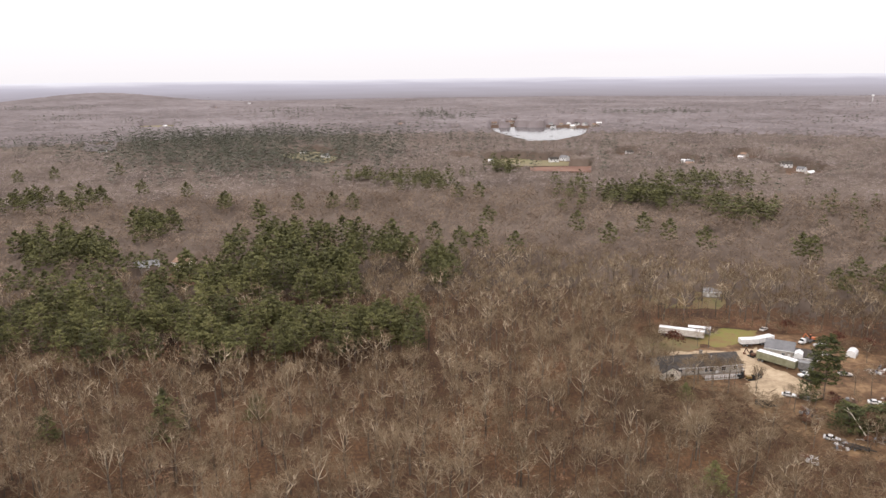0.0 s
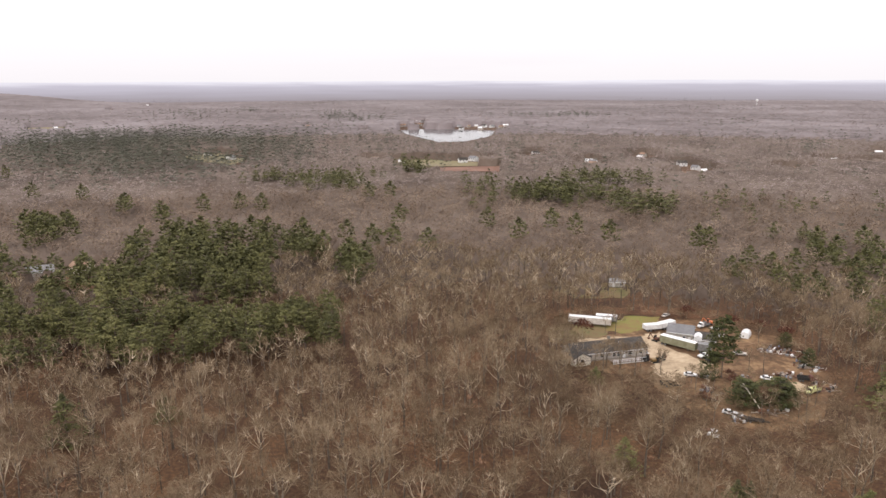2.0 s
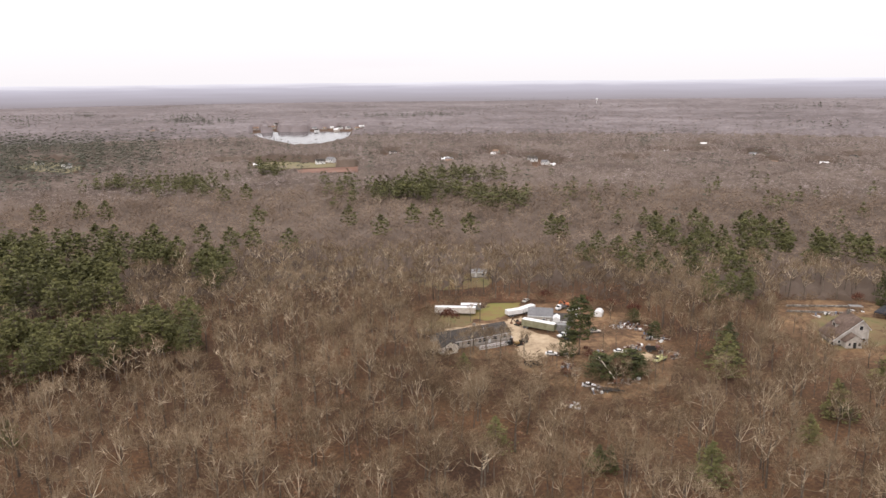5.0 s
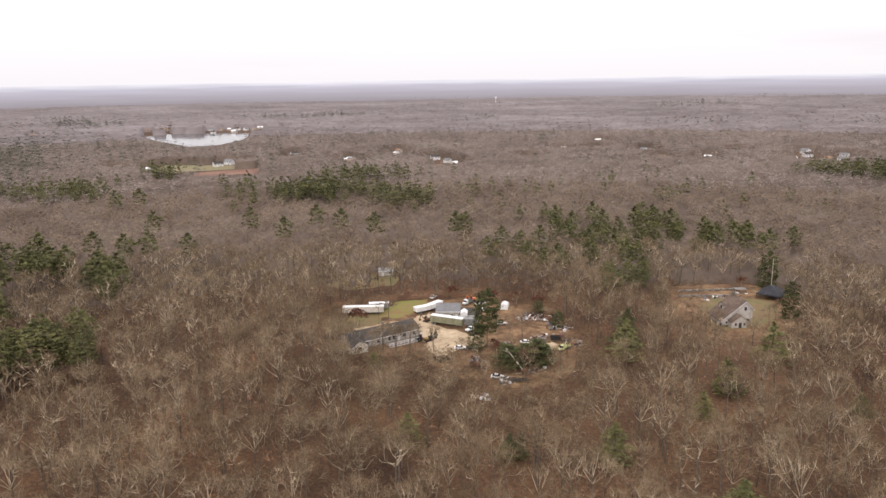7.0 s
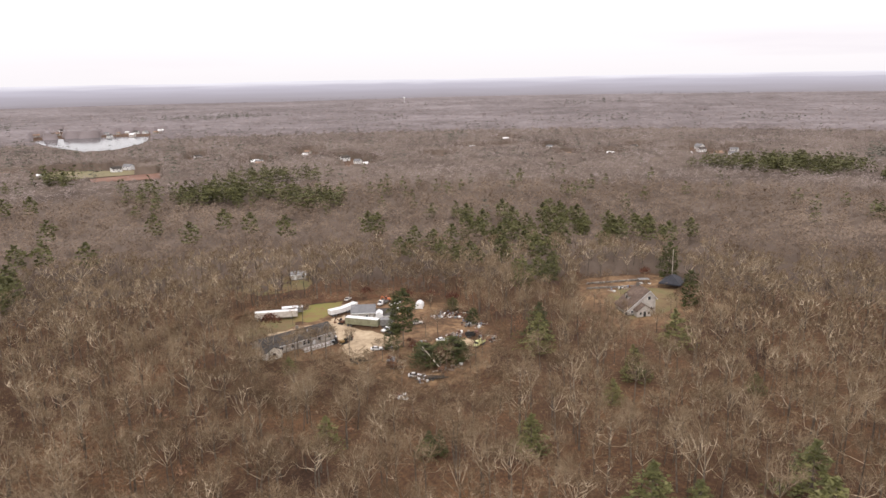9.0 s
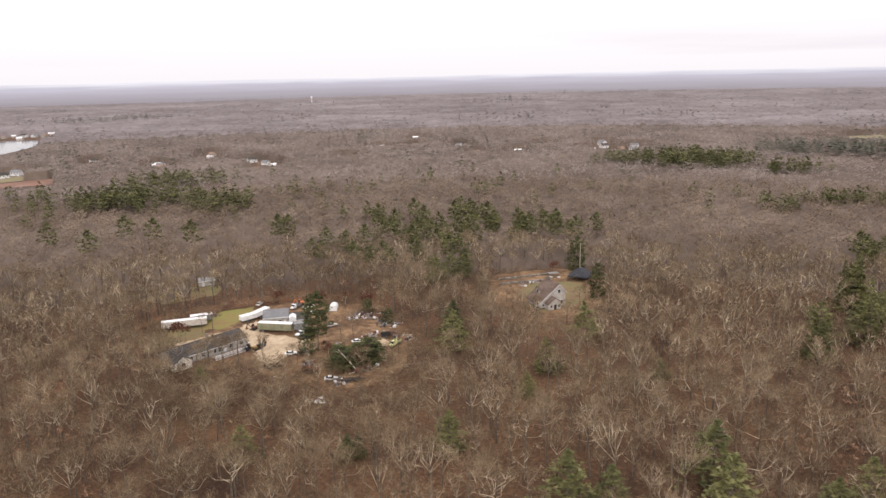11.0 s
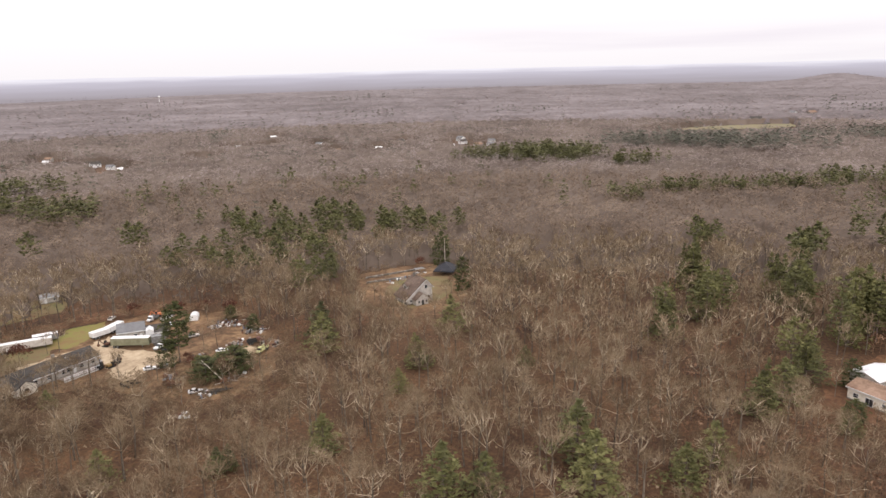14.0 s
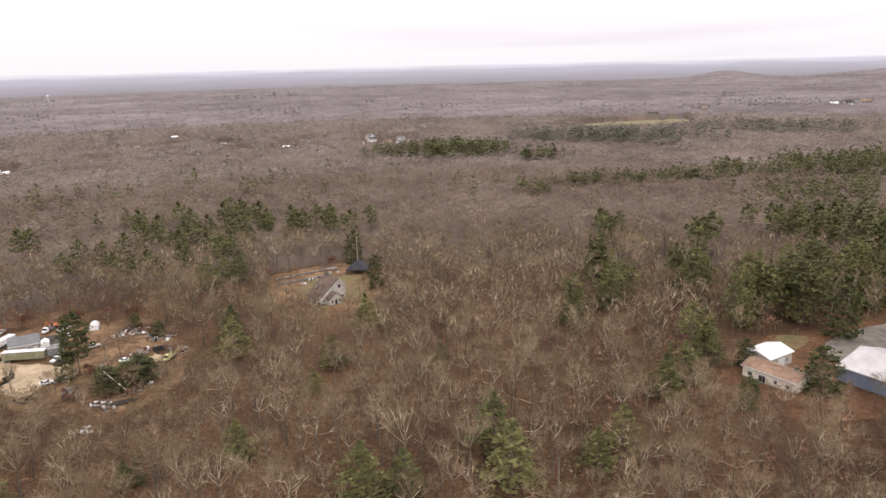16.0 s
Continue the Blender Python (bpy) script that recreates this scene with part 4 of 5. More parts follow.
def gable_house(name, m, L, W, wall_h, roof_h, walls, roof, label, category="house", front=(), back=(), door=None, chimney=None, ridge_cap=True):
    """A house with a ridge along x; front windows and door face -y."""
    ob = thing(name, m, label, category)
    outline = [(-W / 2, 0), (W / 2, 0), (W / 2, wall_h), (0, wall_h + roof_h), (-W / 2, wall_h)]
    body = part("wall", prism(outline, -L / 2, L / 2, "x"), walls, ob)
    for s in (-1, 1):
        roof_slope(ob, L, W, wall_h, roof_h, s, roof)
    if ridge_cap:
        part("ridge_cap", prism([(-0.22, -0.02), (0, 0.1), (0.22, -0.02), (0, 0.02)], -L / 2 - 0.45, L / 2 + 0.45, "x"), roof, ob, at=Matrix.Translation((0, 0, wall_h + roof_h + 0.16)))
    part("foundation", box(-L / 2 - 0.06, -W / 2 - 0.06, -0.2, L / 2 + 0.06, W / 2 + 0.06, 0.35), STONE, ob)
    for s in (-1, 1):
        part("fascia_board", box(-L / 2 - 0.46, s * (W / 2 + 0.46) - 0.03, wall_h - 0.45 * roof_h / (W / 2) - 0.1, L / 2 + 0.46, s * (W / 2 + 0.46) + 0.03, wall_h - 0.45 * roof_h / (W / 2) + 0.2), WHITE_PAINT, ob)
    for x, z, w, h in front:
        window(ob, x, z, -W / 2, w, h, -1)
    for x, z, w, h in back:
        window(ob, x, z, W / 2, w, h, 1)
    if door:
        x, w, h = door
        d = part("door", box(x - w / 2, -W / 2 - 0.07, 0.2, x + w / 2, -W / 2, 0.2 + h), WHITE_PAINT, ob, "white panelled door")
        part("handle", box(x + w * 0.32, -W / 2 - 0.13, 1.15, x + w * 0.4, -W / 2 - 0.07, 1.25), STEEL, d)
    if chimney:
        x, y = chimney
        c = part("chimney", box(x - 0.4, y - 0.4, wall_h, x + 0.4, y + 0.4, wall_h + roof_h + 0.9), STONE, ob)
        part("chimney_cap", box(x - 0.5, y - 0.5, wall_h + roof_h + 0.9, x + 0.5, y + 0.5, wall_h + roof_h + 1.05), STONE, c)
    return ob


ranch = gable_house("ranch_house", pose(82.3, 222.7, 0, 0, 0, 7.2), 27, 9, 2.9, 2.3, SIDING, SHINGLE, "long low house with beige siding and dark shingle roof",
                    front=[(-11, 1.1, 1.2, 1.2), (-7.5, 1.1, 1.6, 1.2), (-3, 1.1, 1.0, 1.2), (1.5, 1.0, 1.0, 1.4), (3.2, 1.0, 1.0, 1.4), (7.5, 1.1, 1.4, 1.2), (11.5, 1.1, 1.2, 1.2)], back=[(-8, 1.1, 1.4, 1.2), (4, 1.1, 1.4, 1.2)], door=(5.3, 0.95, 2.05), chimney=(2.0, 0.9))
part("vent_pipe", rod((4.5, -1.5, 4.2), (4.5, -1.5, 5.1), 0.12), WHITE_PAINT, ranch)
# cross wing at the west end
wing = part("wing_wall", prism([(-3, 0), (3, 0), (3, 2.7), (0, 4.4), (-3, 2.7)], -7.5, -4.4, "y"), WHITE_WALL, ranch, "white gabled porch wing", at=Matrix.Translation((-11.5, 0, 0)))
for s in (-1, 1):
    part("wing_roof", prism([(s * 3.3, 2.53), (0, 4.4), (0, 4.56), (s * 3.3, 2.69)], -7.8, -2.0, "y"), SHINGLE, wing)
part("wing_window", box(-0.6, -7.56, 1.1, 0.6, -7.5, 2.2), GLASS, wing)
# deck with a white rail along the front
deck = thing("deck", pose(88.0, 217.4, 0, 0, 0, 7.2), "weathered wooden deck with white railing beside the house", "deck")
part("deck_floor", box(-6, -3.2, 0.45, 6, 0, 0.6), WOOD, deck)
for i in range(9):
    part("post", box(-6 + i * 1.5 - 0.06, -3.2, 0, -6 + i * 1.5 + 0.06, -3.08, 1.5), WHITE_PAINT, deck)
part("rail", box(-6.05, -3.22, 1.45, 6.05, -3.06, 1.55), WHITE_PAINT, deck)
part("lower_rail", box(-6.05, -3.2, 0.95, 6.05, -3.08, 1.02), WHITE_PAINT, deck)
part("skirt", box(-6, -3.14, 0.05, 6, -3.1, 0.45), WHITE_PAINT, deck)

garage = gable_house("garage", pose(115.4, 234.2, 0, 0, 0, -30), 8.6, 7.6, 3.4, 1.9, SIDING, GREY_METAL, "beige garage with a grey metal roof", "garage", front=[(-2.4, 1.4, 1.0, 0.9), (1.4, 1.4, 1.0, 0.9)], door=(3.2, 0.95, 2.05))
for i in range(11):
    for s in (-1, 1):
        part("roof_seam", prism([(s * 4.2, 3.2 + 0.19), (0, 5.3 + 0.19), (0, 5.3 + 0.25), (s * 4.2, 3.2 + 0.25)], -0.03, 0.03, "x"), GREY_METAL, garage, at=Matrix.Translation((-4.5 + i * 0.9, 0, 0)))
wing2 = gable_house("workshop", pose(121.8, 228.6, 0, 0, 0, -30), 7.0, 8, 2.5, 1.5, SIDING, SHINGLE, "low workshop wing with dark roof and white trim", "workshop", front=[(-1.8, 1.0, 1.5, 1.1), (2.6, 1.0, 1.0, 1.1)], door=(0.4, 0.95, 2.0))
part("dormer", prism([(-1.3, 2.6), (1.3, 2.6), (1.3, 3.9), (0, 4.7), (-1.3, 3.9)], -5.6, -1.5, "y"), WHITE_PAINT, wing2, "white gabled entrance dormer", at=Matrix.Translation((-2.2, 0.3, -0.3)))

# houses among the pines and a pale shed in the glade
gable_house("pine_house", pose(-151.0, 353.0, 0, 0, 0, 24), 11, 7, 4.2, 2.4, SIDING, STEEL, "beige house with a grey roof among pines", front=[(-4.0, 1.2, 1.2, 1.3), (0.0, 1.2, 1.2, 1.3), (4.0, 1.2, 1.2, 1.3)])
gable_house("pine_house", pose(-133.0, 358.0, 0, 0, 0, -38), 12, 8, 4.4, 2.8, WHITE_WALL, BROWN_SHINGLE, "white house with a faded brown roof among pines", front=[(-3.6, 1.2, 1.2, 1.3), (3.4, 1.2, 1.2, 1.3)], door=(0.2, 0.95, 2.05), chimney=(2.4, 0.8))
gable_house("pale_shed", pose(116.6, 303.4, 0, 0, 0, -14), 7, 4.5, 2.6, 1.0, PALE_BOARD, STEEL, "pale low shed in a glade behind bare trees", "shed", front=[(2.0, 1.1, 0.9, 0.9)], door=(-1.4, 1.0, 2.0))

# saltbox house: a short steep slope to the east and a long one to the west
house_two = thing("saltbox_house", pose(206.2, 180.2, 0, 0, 0, 70), "tall pale saltbox house with weathered brown roof", "house")
part("wall", prism([(-5.2, 0), (6.4, 0), (6.4, 2.3), (-2.4, 9.2), (-5.2, 6.2)], -6.5, 3.4, "x"), PALE_BOARD, house_two)
part("foundation", box(-6.56, -5.26, -0.2, 3.46, 6.46, 0.4), STONE, house_two)
part("roof_slope", prism([(7.0, 1.85), (-2.4, 9.22), (-2.4, 9.45), (7.0, 2.08)], -7.0, 3.9, "x"), OLD_SHINGLE, house_two)
part("roof_slope", prism([(-5.75, 5.63), (-2.4, 9.22), (-2.4, 9.45), (-5.75, 5.86)], -7.0, 3.9, "x"), OLD_SHINGLE, house_two)
part("barge_board", prism([(7.0, 1.7), (-2.4, 9.05), (-2.4, 9.3), (7.0, 1.95)], -7.06, -6.98, "x"), WHITE_PAINT, house_two, "white barge board")
part("barge_board", prism([(-5.75, 5.5), (-2.4, 9.05), (-2.4, 9.3), (-5.75, 5.75)], -7.06, -6.98, "x"), WHITE_PAINT, house_two, "white barge board")
for y, z, w, h in ((-2.4, 5.6, 1.1, 1.4), (-3.6, 1.4, 0.9, 1.2), (4.6, 1.0, 0.8, 0.9)):
    fr = part("gable_window", box(-6.58, y - w / 2 - 0.1, z - 0.1, -6.5, y + w / 2 + 0.1, z + h + 0.1), WHITE_PAINT, house_two)
    part("pane", box(-6.62, y - w / 2, z, -6.56, y + w / 2, z + h), GLASS, fr)
porch = part("porch_wing", prism([(-2.6, 0), (3.0, 0), (3.0, 2.5), (0, 4.7), (-2.6, 2.8)], -9.4, -6.52, "x"), PALE_BOARD, house_two, "lower gabled porch wing", at=Matrix.Translation((0, 0.8, 0)))
part("porch_roof", prism([(3.4, 2.2), (0, 4.7), (0, 4.9), (3.4, 2.4)], -9.7, -6.52, "x"), OLD_SHINGLE, porch)
part("porch_roof", prism([(-3.0, 2.5), (0, 4.7), (0, 4.9), (-3.0, 2.7)], -9.7, -6.52, "x"), OLD_SHINGLE, porch)
part("porch_door", box(-9.48, -0.5, 0.1, -9.38, 0.5, 2.1), DARK, porch)
for y in (-1.6, 1.7):
    part("porch_window", box(-9.46, y - 0.35, 1.0, -9.38, y + 0.35, 1.9), GLASS, porch)
part("chimney", box(1.2, -2.2, 7.5, 2.0, -1.4, 10.4), STONE, house_two)
dorm = part("dormer", prism([(-1.5, 3.2), (1.5, 3.2), (1.5, 6.2), (0, 7.3), (-1.5, 6.2)], 0.2, 3.4, "y"), PALE_BOARD, house_two, "roof dormer", at=Matrix.Translation((0.2, 0, 0)))
for s in (-1, 1):
    part("dormer_roof", prism([(s * 1.8, 6.0), (0, 7.32), (0, 7.48), (s * 1.8, 6.15)], -0.4, 3.7, "y"), OLD_SHINGLE, dorm)
part("dormer_window", box(-0.6, 3.38, 4.9, 0.6, 3.46, 6.0), GLASS, dorm)

canopy_tent = thing("canopy_tent", pose(243.5, 192.6, 0, 0, 0, 25), "black pyramid canopy tent on dark posts", "canopy")
bm = bmesh.new()
rim = [bm.verts.new((x * 5.2, y * 4.6, 2.3)) for x, y in ((-1, -1), (1, -1), (1, 1), (-1, 1))]
hem = [bm.verts.new((v.co.x * 1.02, v.co.y * 1.02, 1.75)) for v in rim]
ridge = [bm.verts.new((-1.2, 0, 5.2)), bm.verts.new((1.2, 0, 5.2))]
bm.faces.new((rim[0], rim[1], ridge[1], ridge[0])), bm.faces.new((rim[2], rim[3], ridge[0], ridge[1]))
bm.faces.new((rim[1], rim[2], ridge[1])), bm.faces.new((rim[3], rim[0], ridge[0]))
for i in range(4):
    bm.faces.new((rim[i], rim[(i + 1) % 4], hem[(i + 1) % 4], hem[i]))
top = part("canopy", bm, BLACK_TARP, canopy_tent)
top.modifiers.new("thickness", "SOLIDIFY").thickness = 0.05
for x, y in ((-1, -1), (1, -1), (1, 1), (-1, 1)):
    part("post", rod((x * 5.1, y * 4.5, 0), (x * 5.1, y * 4.5, 2.3), 0.08), DARK, canopy_tent)

shed = gable_house("metal_shed", pose(219.6, 18.4, 0, 0, 0, -26), 11, 8.5, 4.0, 1.3, SIDING, WHITE_METAL, "beige metal shed with a bright white metal roof", "shed", front=[(3.0, 1.6, 1.0, 0.9)], ridge_cap=False)
part("roller_door", box(-1.2, -4.32, 0.05, 1.8, -4.25, 3.0), WHITE_PAINT, shed, "white roller door")
part("corner_trim", box(-5.56, -4.3, 0, -5.46, -4.2, 4.0), DARK, shed)
bungalow = gable_house("bungalow", pose(206.9, 14.4, 0, 0, 0, -114.2), 16, 8, 3.5, 1.4, WHITE_WALL, BROWN_SHINGLE, "patchy white bungalow with a faded brown shingle roof", "house",
                       front=[(-5.6, 1.1, 1.3, 1.1), (2.2, 1.1, 1.0, 1.0), (5.8, 1.1, 1.0, 1.0)], chimney=(5.0, 0.8))
slider = part("sliding_door", box(-2.9, -4.09, 0.15, -0.7, -4.0, 2.3), WHITE_PAINT, bungalow, "dark glazed sliding door")
for x in (-2.8, -1.75):
    part("pane", box(x, -4.14, 0.25, x + 0.95, -4.08, 2.2), GLASS, slider)
hall = gable_house("blue_hall", pose(218.0, -20.6, 0, 0, 0, -117), 34, 22, 4.6, 3.0, BLUE_WALL, PALE_METAL, "large blue-grey metal hall with a pale roof", "hall", ridge_cap=False)
for i in range(17):
    part("wall_rib", box(-16.8 + i * 2.1, -11.08, 0.2, -16.7 + i * 2.1, -11.0, 4.8), BLUE_WALL, hall)


# ---- trailers and vehicles ----
def wheel(parent, x, y, r=0.36, w=0.24):
    t = part("wheel", rod((x, y - w / 2, r), (x, y + w / 2, r), r, sides=12), DARK, parent, "black rubber tyre")
    part("rim", rod((x, y - w / 2 - 0.01, r), (x, y + w / 2 + 0.01, r), r * 0.55, sides=8), STEEL, t)


def box_trailer(m, L, sides, roof, label, W=2.6, h=2.8, ribs=10, wheels=True):
    ob = thing("box_trailer", m, label, "trailer")
    part("body", box(-L / 2, -W / 2, 1.0, L / 2, W / 2, 1.0 + h, 0.04), sides, ob)
    part("roof", box(-L / 2 - 0.03, -W / 2 - 0.03, 1.0 + h, L / 2 + 0.03, W / 2 + 0.03, 1.08 + h, 0.03), roof, ob)
    part("chassis", box(-L / 2 + 0.3, -0.5, 0.65, L / 2 - 0.3, 0.5, 1.0), DARK, ob)
    for s in (-1, 1):
        for i in range(ribs):
            x = -L / 2 + (i + 0.5) * L / ribs
            part("side_rib", box(x - 0.04, s * W / 2 - 0.03, 1.05, x + 0.04, s * W / 2 + 0.03, 0.98 + h), sides, ob)
        part("landing_leg", box(L / 2 - 2.6, s * 0.8 - 0.07, 0, L / 2 - 2.4, s * 0.8 + 0.07, 1.0), STEEL, ob)
        part("rear_door", box(-L / 2 - 0.05, min(s * 0.04, s * 1.24), 1.1, -L / 2, max(s * 0.04, s * 1.24), 0.95 + h), sides, ob)
        if wheels:
            for x in (-L / 2 + 1.0, -L / 2 + 2.2):
                wheel(ob, x, s * (W / 2 - 0.25), 0.5, 0.4)
    return ob


box_trailer(pose(110.4, 225.4, 0, 0, 0, -51), 13.0, OLIVE, WHITE_PAINT, "olive-drab box trailer with a white roof beside the garage", h=2.5)
box_trailer(pose(117.4, 219.8, 0, 0, 0, -30), 4.6, STEEL, STEEL, "short grey storage trailer behind the olive one", h=2.3, ribs=5)
box_trailer(pose(87.4, 253.0, 0, 0, 0, -23.5), 16.0, CREAM, WHITE_PAINT, "long cream semi-trailer with a white roof on the lawn", ribs=14, h=2.3)
box_trailer(pose(94.8, 255.2, 0, 0, 0, -20), 8.0, STEEL, WHITE_METAL, "grey trailer parked behind the long one", ribs=8, h=2.0)
box_trailer(pose(108.5, 243.6, 0, 0, 0, 4), 6.6, WHITE_PAINT, WHITE_PAINT, "white box trailer at the lawn's edge", ribs=6, h=1.7)
box_trailer(pose(115.0, 245.6, 0, 0, 0, 24), 7.0, WHITE_PAINT, WHITE_PAINT, "white box trailer with a rusty door", ribs=7, h=1.7)


def car(m, paint, label, L=4.6, W=1.8, name="car"):
    ob = thing(name, m @ Matrix.Scale(0.9, 4), label, "car")
    k = L / 4.6
    side = [(-2.3 * k, 0.35), (2.3 * k, 0.35), (2.28 * k, 0.75), (1.2 * k, 0.93), (-1.75 * k, 0.98), (-2.28 * k, 0.9)]
    part("body", prism(side, -W / 2, W / 2, "y", 0.05), paint, ob)
    cab = [(0.85 * k, 0.93), (0.2 * k, 1.4), (-1.1 * k, 1.42), (-1.8 * k, 0.97)]
    part("cabin_glass", prism(cab, -W / 2 + 0.12, W / 2 - 0.12, "y", 0.04), GLASS, ob, "dark glass")
    part("roof_panel", box(-1.1 * k, -W / 2 + 0.14, 1.4, 0.2 * k, W / 2 - 0.14, 1.46, 0.02), paint, ob)
    part("front_bumper", box(2.26 * k, -W / 2 + 0.05, 0.35, 2.4 * k, W / 2 - 0.05, 0.55, 0.03), DARK, ob)
    for s in (-1, 1):
        part("headlight", box(2.2 * k, s * 0.65 - 0.15, 0.6, 2.31 * k, s * 0.65 + 0.15, 0.75, 0.02), GLASS, ob)
        wheel(ob, 1.4 * k, s * (W / 2 - 0.1))
        wheel(ob, -1.4 * k, s * (W / 2 - 0.1))
    return ob


def pickup(m, paint, label, bed=None):
    ob = thing("pickup_truck", m @ Matrix.Scale(0.88, 4), label, "pickup truck")
    part("hood", prism([(1.0, 0.5), (2.7, 0.5), (2.7, 1.05), (1.0, 1.2)], -0.95, 0.95, "y", 0.06), paint, ob)
    part("cab", prism([(-0.8, 0.5), (1.05, 0.5), (1.05, 1.2), (0.45, 1.85), (-0.8, 1.88)], -0.95, 0.95, "y", 0.06), paint, ob)
    part("windshield", prism([(1.08, 1.2), (0.5, 1.8), (0.54, 1.84), (1.14, 1.22)], -0.8, 0.8, "y"), GLASS, ob)
    for s in (-1, 1):
        part("side_window", box(-0.6, s * 0.95 - 0.02, 1.25, 0.45, s * 0.95 + 0.02, 1.7), GLASS, ob)
        part("bed_side", box(-2.8, s * 0.92 - 0.05, 0.6, -0.85, s * 0.92 + 0.05, 1.2, 0.02), bed or paint, ob)
        wheel(ob, 1.75, s * 0.85, 0.4)
        wheel(ob, -1.8, s * 0.85, 0.4)
    part("bed_floor", box(-2.8, -0.9, 0.6, -0.85, 0.9, 0.7), DARK, ob)
    part("tailgate", box(-2.86, -0.95, 0.6, -2.78, 0.95, 1.2, 0.02), bed or paint, ob)
    part("bumper", box(2.68, -0.95, 0.45, 2.85, 0.95, 0.65, 0.03), STEEL, ob)
    return ob


def machine(m, paint, label, boom=True):
    """A tracked digger or loader."""
    ob = thing("excavator", m @ Matrix.Scale(0.78, 4), label, "excavator")
    for s in (-1, 1):
        part("track", prism([(-1.4, 0), (1.4, 0), (1.65, 0.35), (1.4, 0.7), (-1.4, 0.7), (-1.65, 0.35)], s * 0.9 - 0.22, s * 0.9 + 0.22, "y", 0.04), DARK, ob)
    part("turntable", box(-1.0, -0.7, 0.65, 1.0, 0.7, 0.95), DARK, ob)
    part("engine_cover", box(-1.7, -1.0, 0.95, 0.2, 1.0, 1.9, 0.12), paint, ob)
    part("cab", prism([(0.2, 0.95), (1.3, 0.95), (1.3, 1.8), (1.0, 2.6), (0.2, 2.6)], -1.0, -0.05, "y", 0.05), DARK, ob, "dark glazed cab")
    part("cab_roof", box(0.15, -1.02, 2.6, 1.05, -0.03, 2.7, 0.03), paint, ob)
    if boom:
        part("boom", prism([(0.6, 1.2), (1.0, 1.2), (3.0, 3.1), (2.7, 3.3)], 0.2, 0.55, "y", 0.03), paint, ob)
        part("arm", prism([(2.6, 3.3), (3.1, 3.2), (3.9, 1.0), (3.6, 0.9)], 0.22, 0.5, "y", 0.03), paint, ob)
        part("bucket", prism([(3.3, 0.9), (4.1, 1.0), (4.0, 0.2), (3.3, 0.1), (3.0, 0.4)], -0.1, 0.8, "y", 0.03), RUST, ob)
    else:
        part("blade", prism([(1.8, 0.05), (2.1, 0.0), (2.0, 0.6), (2.2, 1.0), (1.9, 0.95)], -1.2, 1.2, "y"), RUST, ob)
    return ob


def heavy_truck(m, paint, label, bed=STEEL):
    ob = thing("truck", m @ Matrix.Scale(0.75, 4), label, "truck")
    part("cab", prism([(1.0, 0.7), (2.6, 0.7), (2.6, 1.6), (2.3, 2.7), (1.0, 2.8)], -1.15, 1.15, "y", 0.08), paint, ob)
    part("hood", prism([(2.6, 0.7), (3.9, 0.7), (3.9, 1.5), (2.6, 1.7)], -0.9, 0.9, "y", 0.08), paint, ob)
    part("windshield", prism([(2.62, 1.65), (2.36, 2.6), (2.42, 2.62), (2.7, 1.7)], -1.0, 1.0, "y"), GLASS, ob)
    part("frame", box(-3.6, -0.45, 0.6, 3.6, 0.45, 0.9), DARK, ob)
    part("load_bed", prism([(-1.2, 1.0), (1.2, 1.0), (1.25, 2.2), (1.15, 2.2), (1.1, 1.1), (-1.1, 1.1), (-1.15, 2.2), (-1.25, 2.2)], -3.7, 0.9, "x"), bed, ob)
    for s in (-1, 1):
        for x in (3.0, -1.7, -2.8):
            wheel(ob, x, s * 0.95, 0.5, 0.35)
        part("mirror", box(2.5, s * 1.25 - 0.05, 1.8, 2.6, s * 1.25 + 0.1, 2.2), DARK, ob)
    return ob


pickup(pose(115.4, 215.9, 0, 0, 0, 195), WHITE_PAINT, "white pickup with a dark flatbed", RUST)
heavy_truck(pose(129.6, 245.0, 0, 0, 0, 205), WHITE_PAINT, "white heavy truck parked behind the garage")
machine(pose(133.2, 247.6, 0, 0, 0, 150), ORANGE, "orange tracked digger behind the garage")
pickup(pose(133.4, 241.5, 0, 0, 0, 10), WHITE_PAINT, "white pickup behind the workshop")
car(pose(131.0, 234.0, 0, 0, 0, 60), WHITE_PAINT, "white car under the big pine")
car(pose(128.4, 216.2, 0, 0, 0, -15), CREAM, "silver-white estate car on bare dirt", 4.8)
car(pose(103.4, 201.4, 0, 0, 0, -25), WHITE_PAINT, "white saloon car beside the gravel drive")
car(pose(126.0, 195.4, 0, 0, 0, -20), WHITE_PAINT, "old white car beside the bushes")
car(pose(102.2, 174.4, 0, 0, 0, -35), WHITE_PAINT, "derelict white car among brush")
car(pose(92.0, 163.4, 0, 0, 0, 70), WHITE_PAINT, "abandoned white van body in the trees", 4.9)
car(pose(120.8, 241.2 + 18, 0, 0, 0, 40), CREAM, "pale car at the wood's edge")
heavy_truck(pose(133.9, 184.4, 0, 0, 0, 200), YELLOW, "faded pale yellow truck beside a dirt mound", YELLOW)
heavy_truck(pose(137.4, 192.6, 0, 0, 0, -20), RED, "rusty dull red truck with a dark bed", DARK)
machine(pose(105.3, 232.9, 0, 0, 0, 120), RUST, "dark rusty digger beside the olive trailer")
machine(pose(94.2, 215.6, 0, 0, 0, 30), DARK, "black loader in front of the house", False)
machine(pose(96.8, 213.6, 0, 0, 0, 10), OCHRE, "ochre tracked digger in front of the house", False)
machine(pose(99.8, 215.2, 0, 0, 0, 35), DARK, "black tracked loader on the gravel", True)


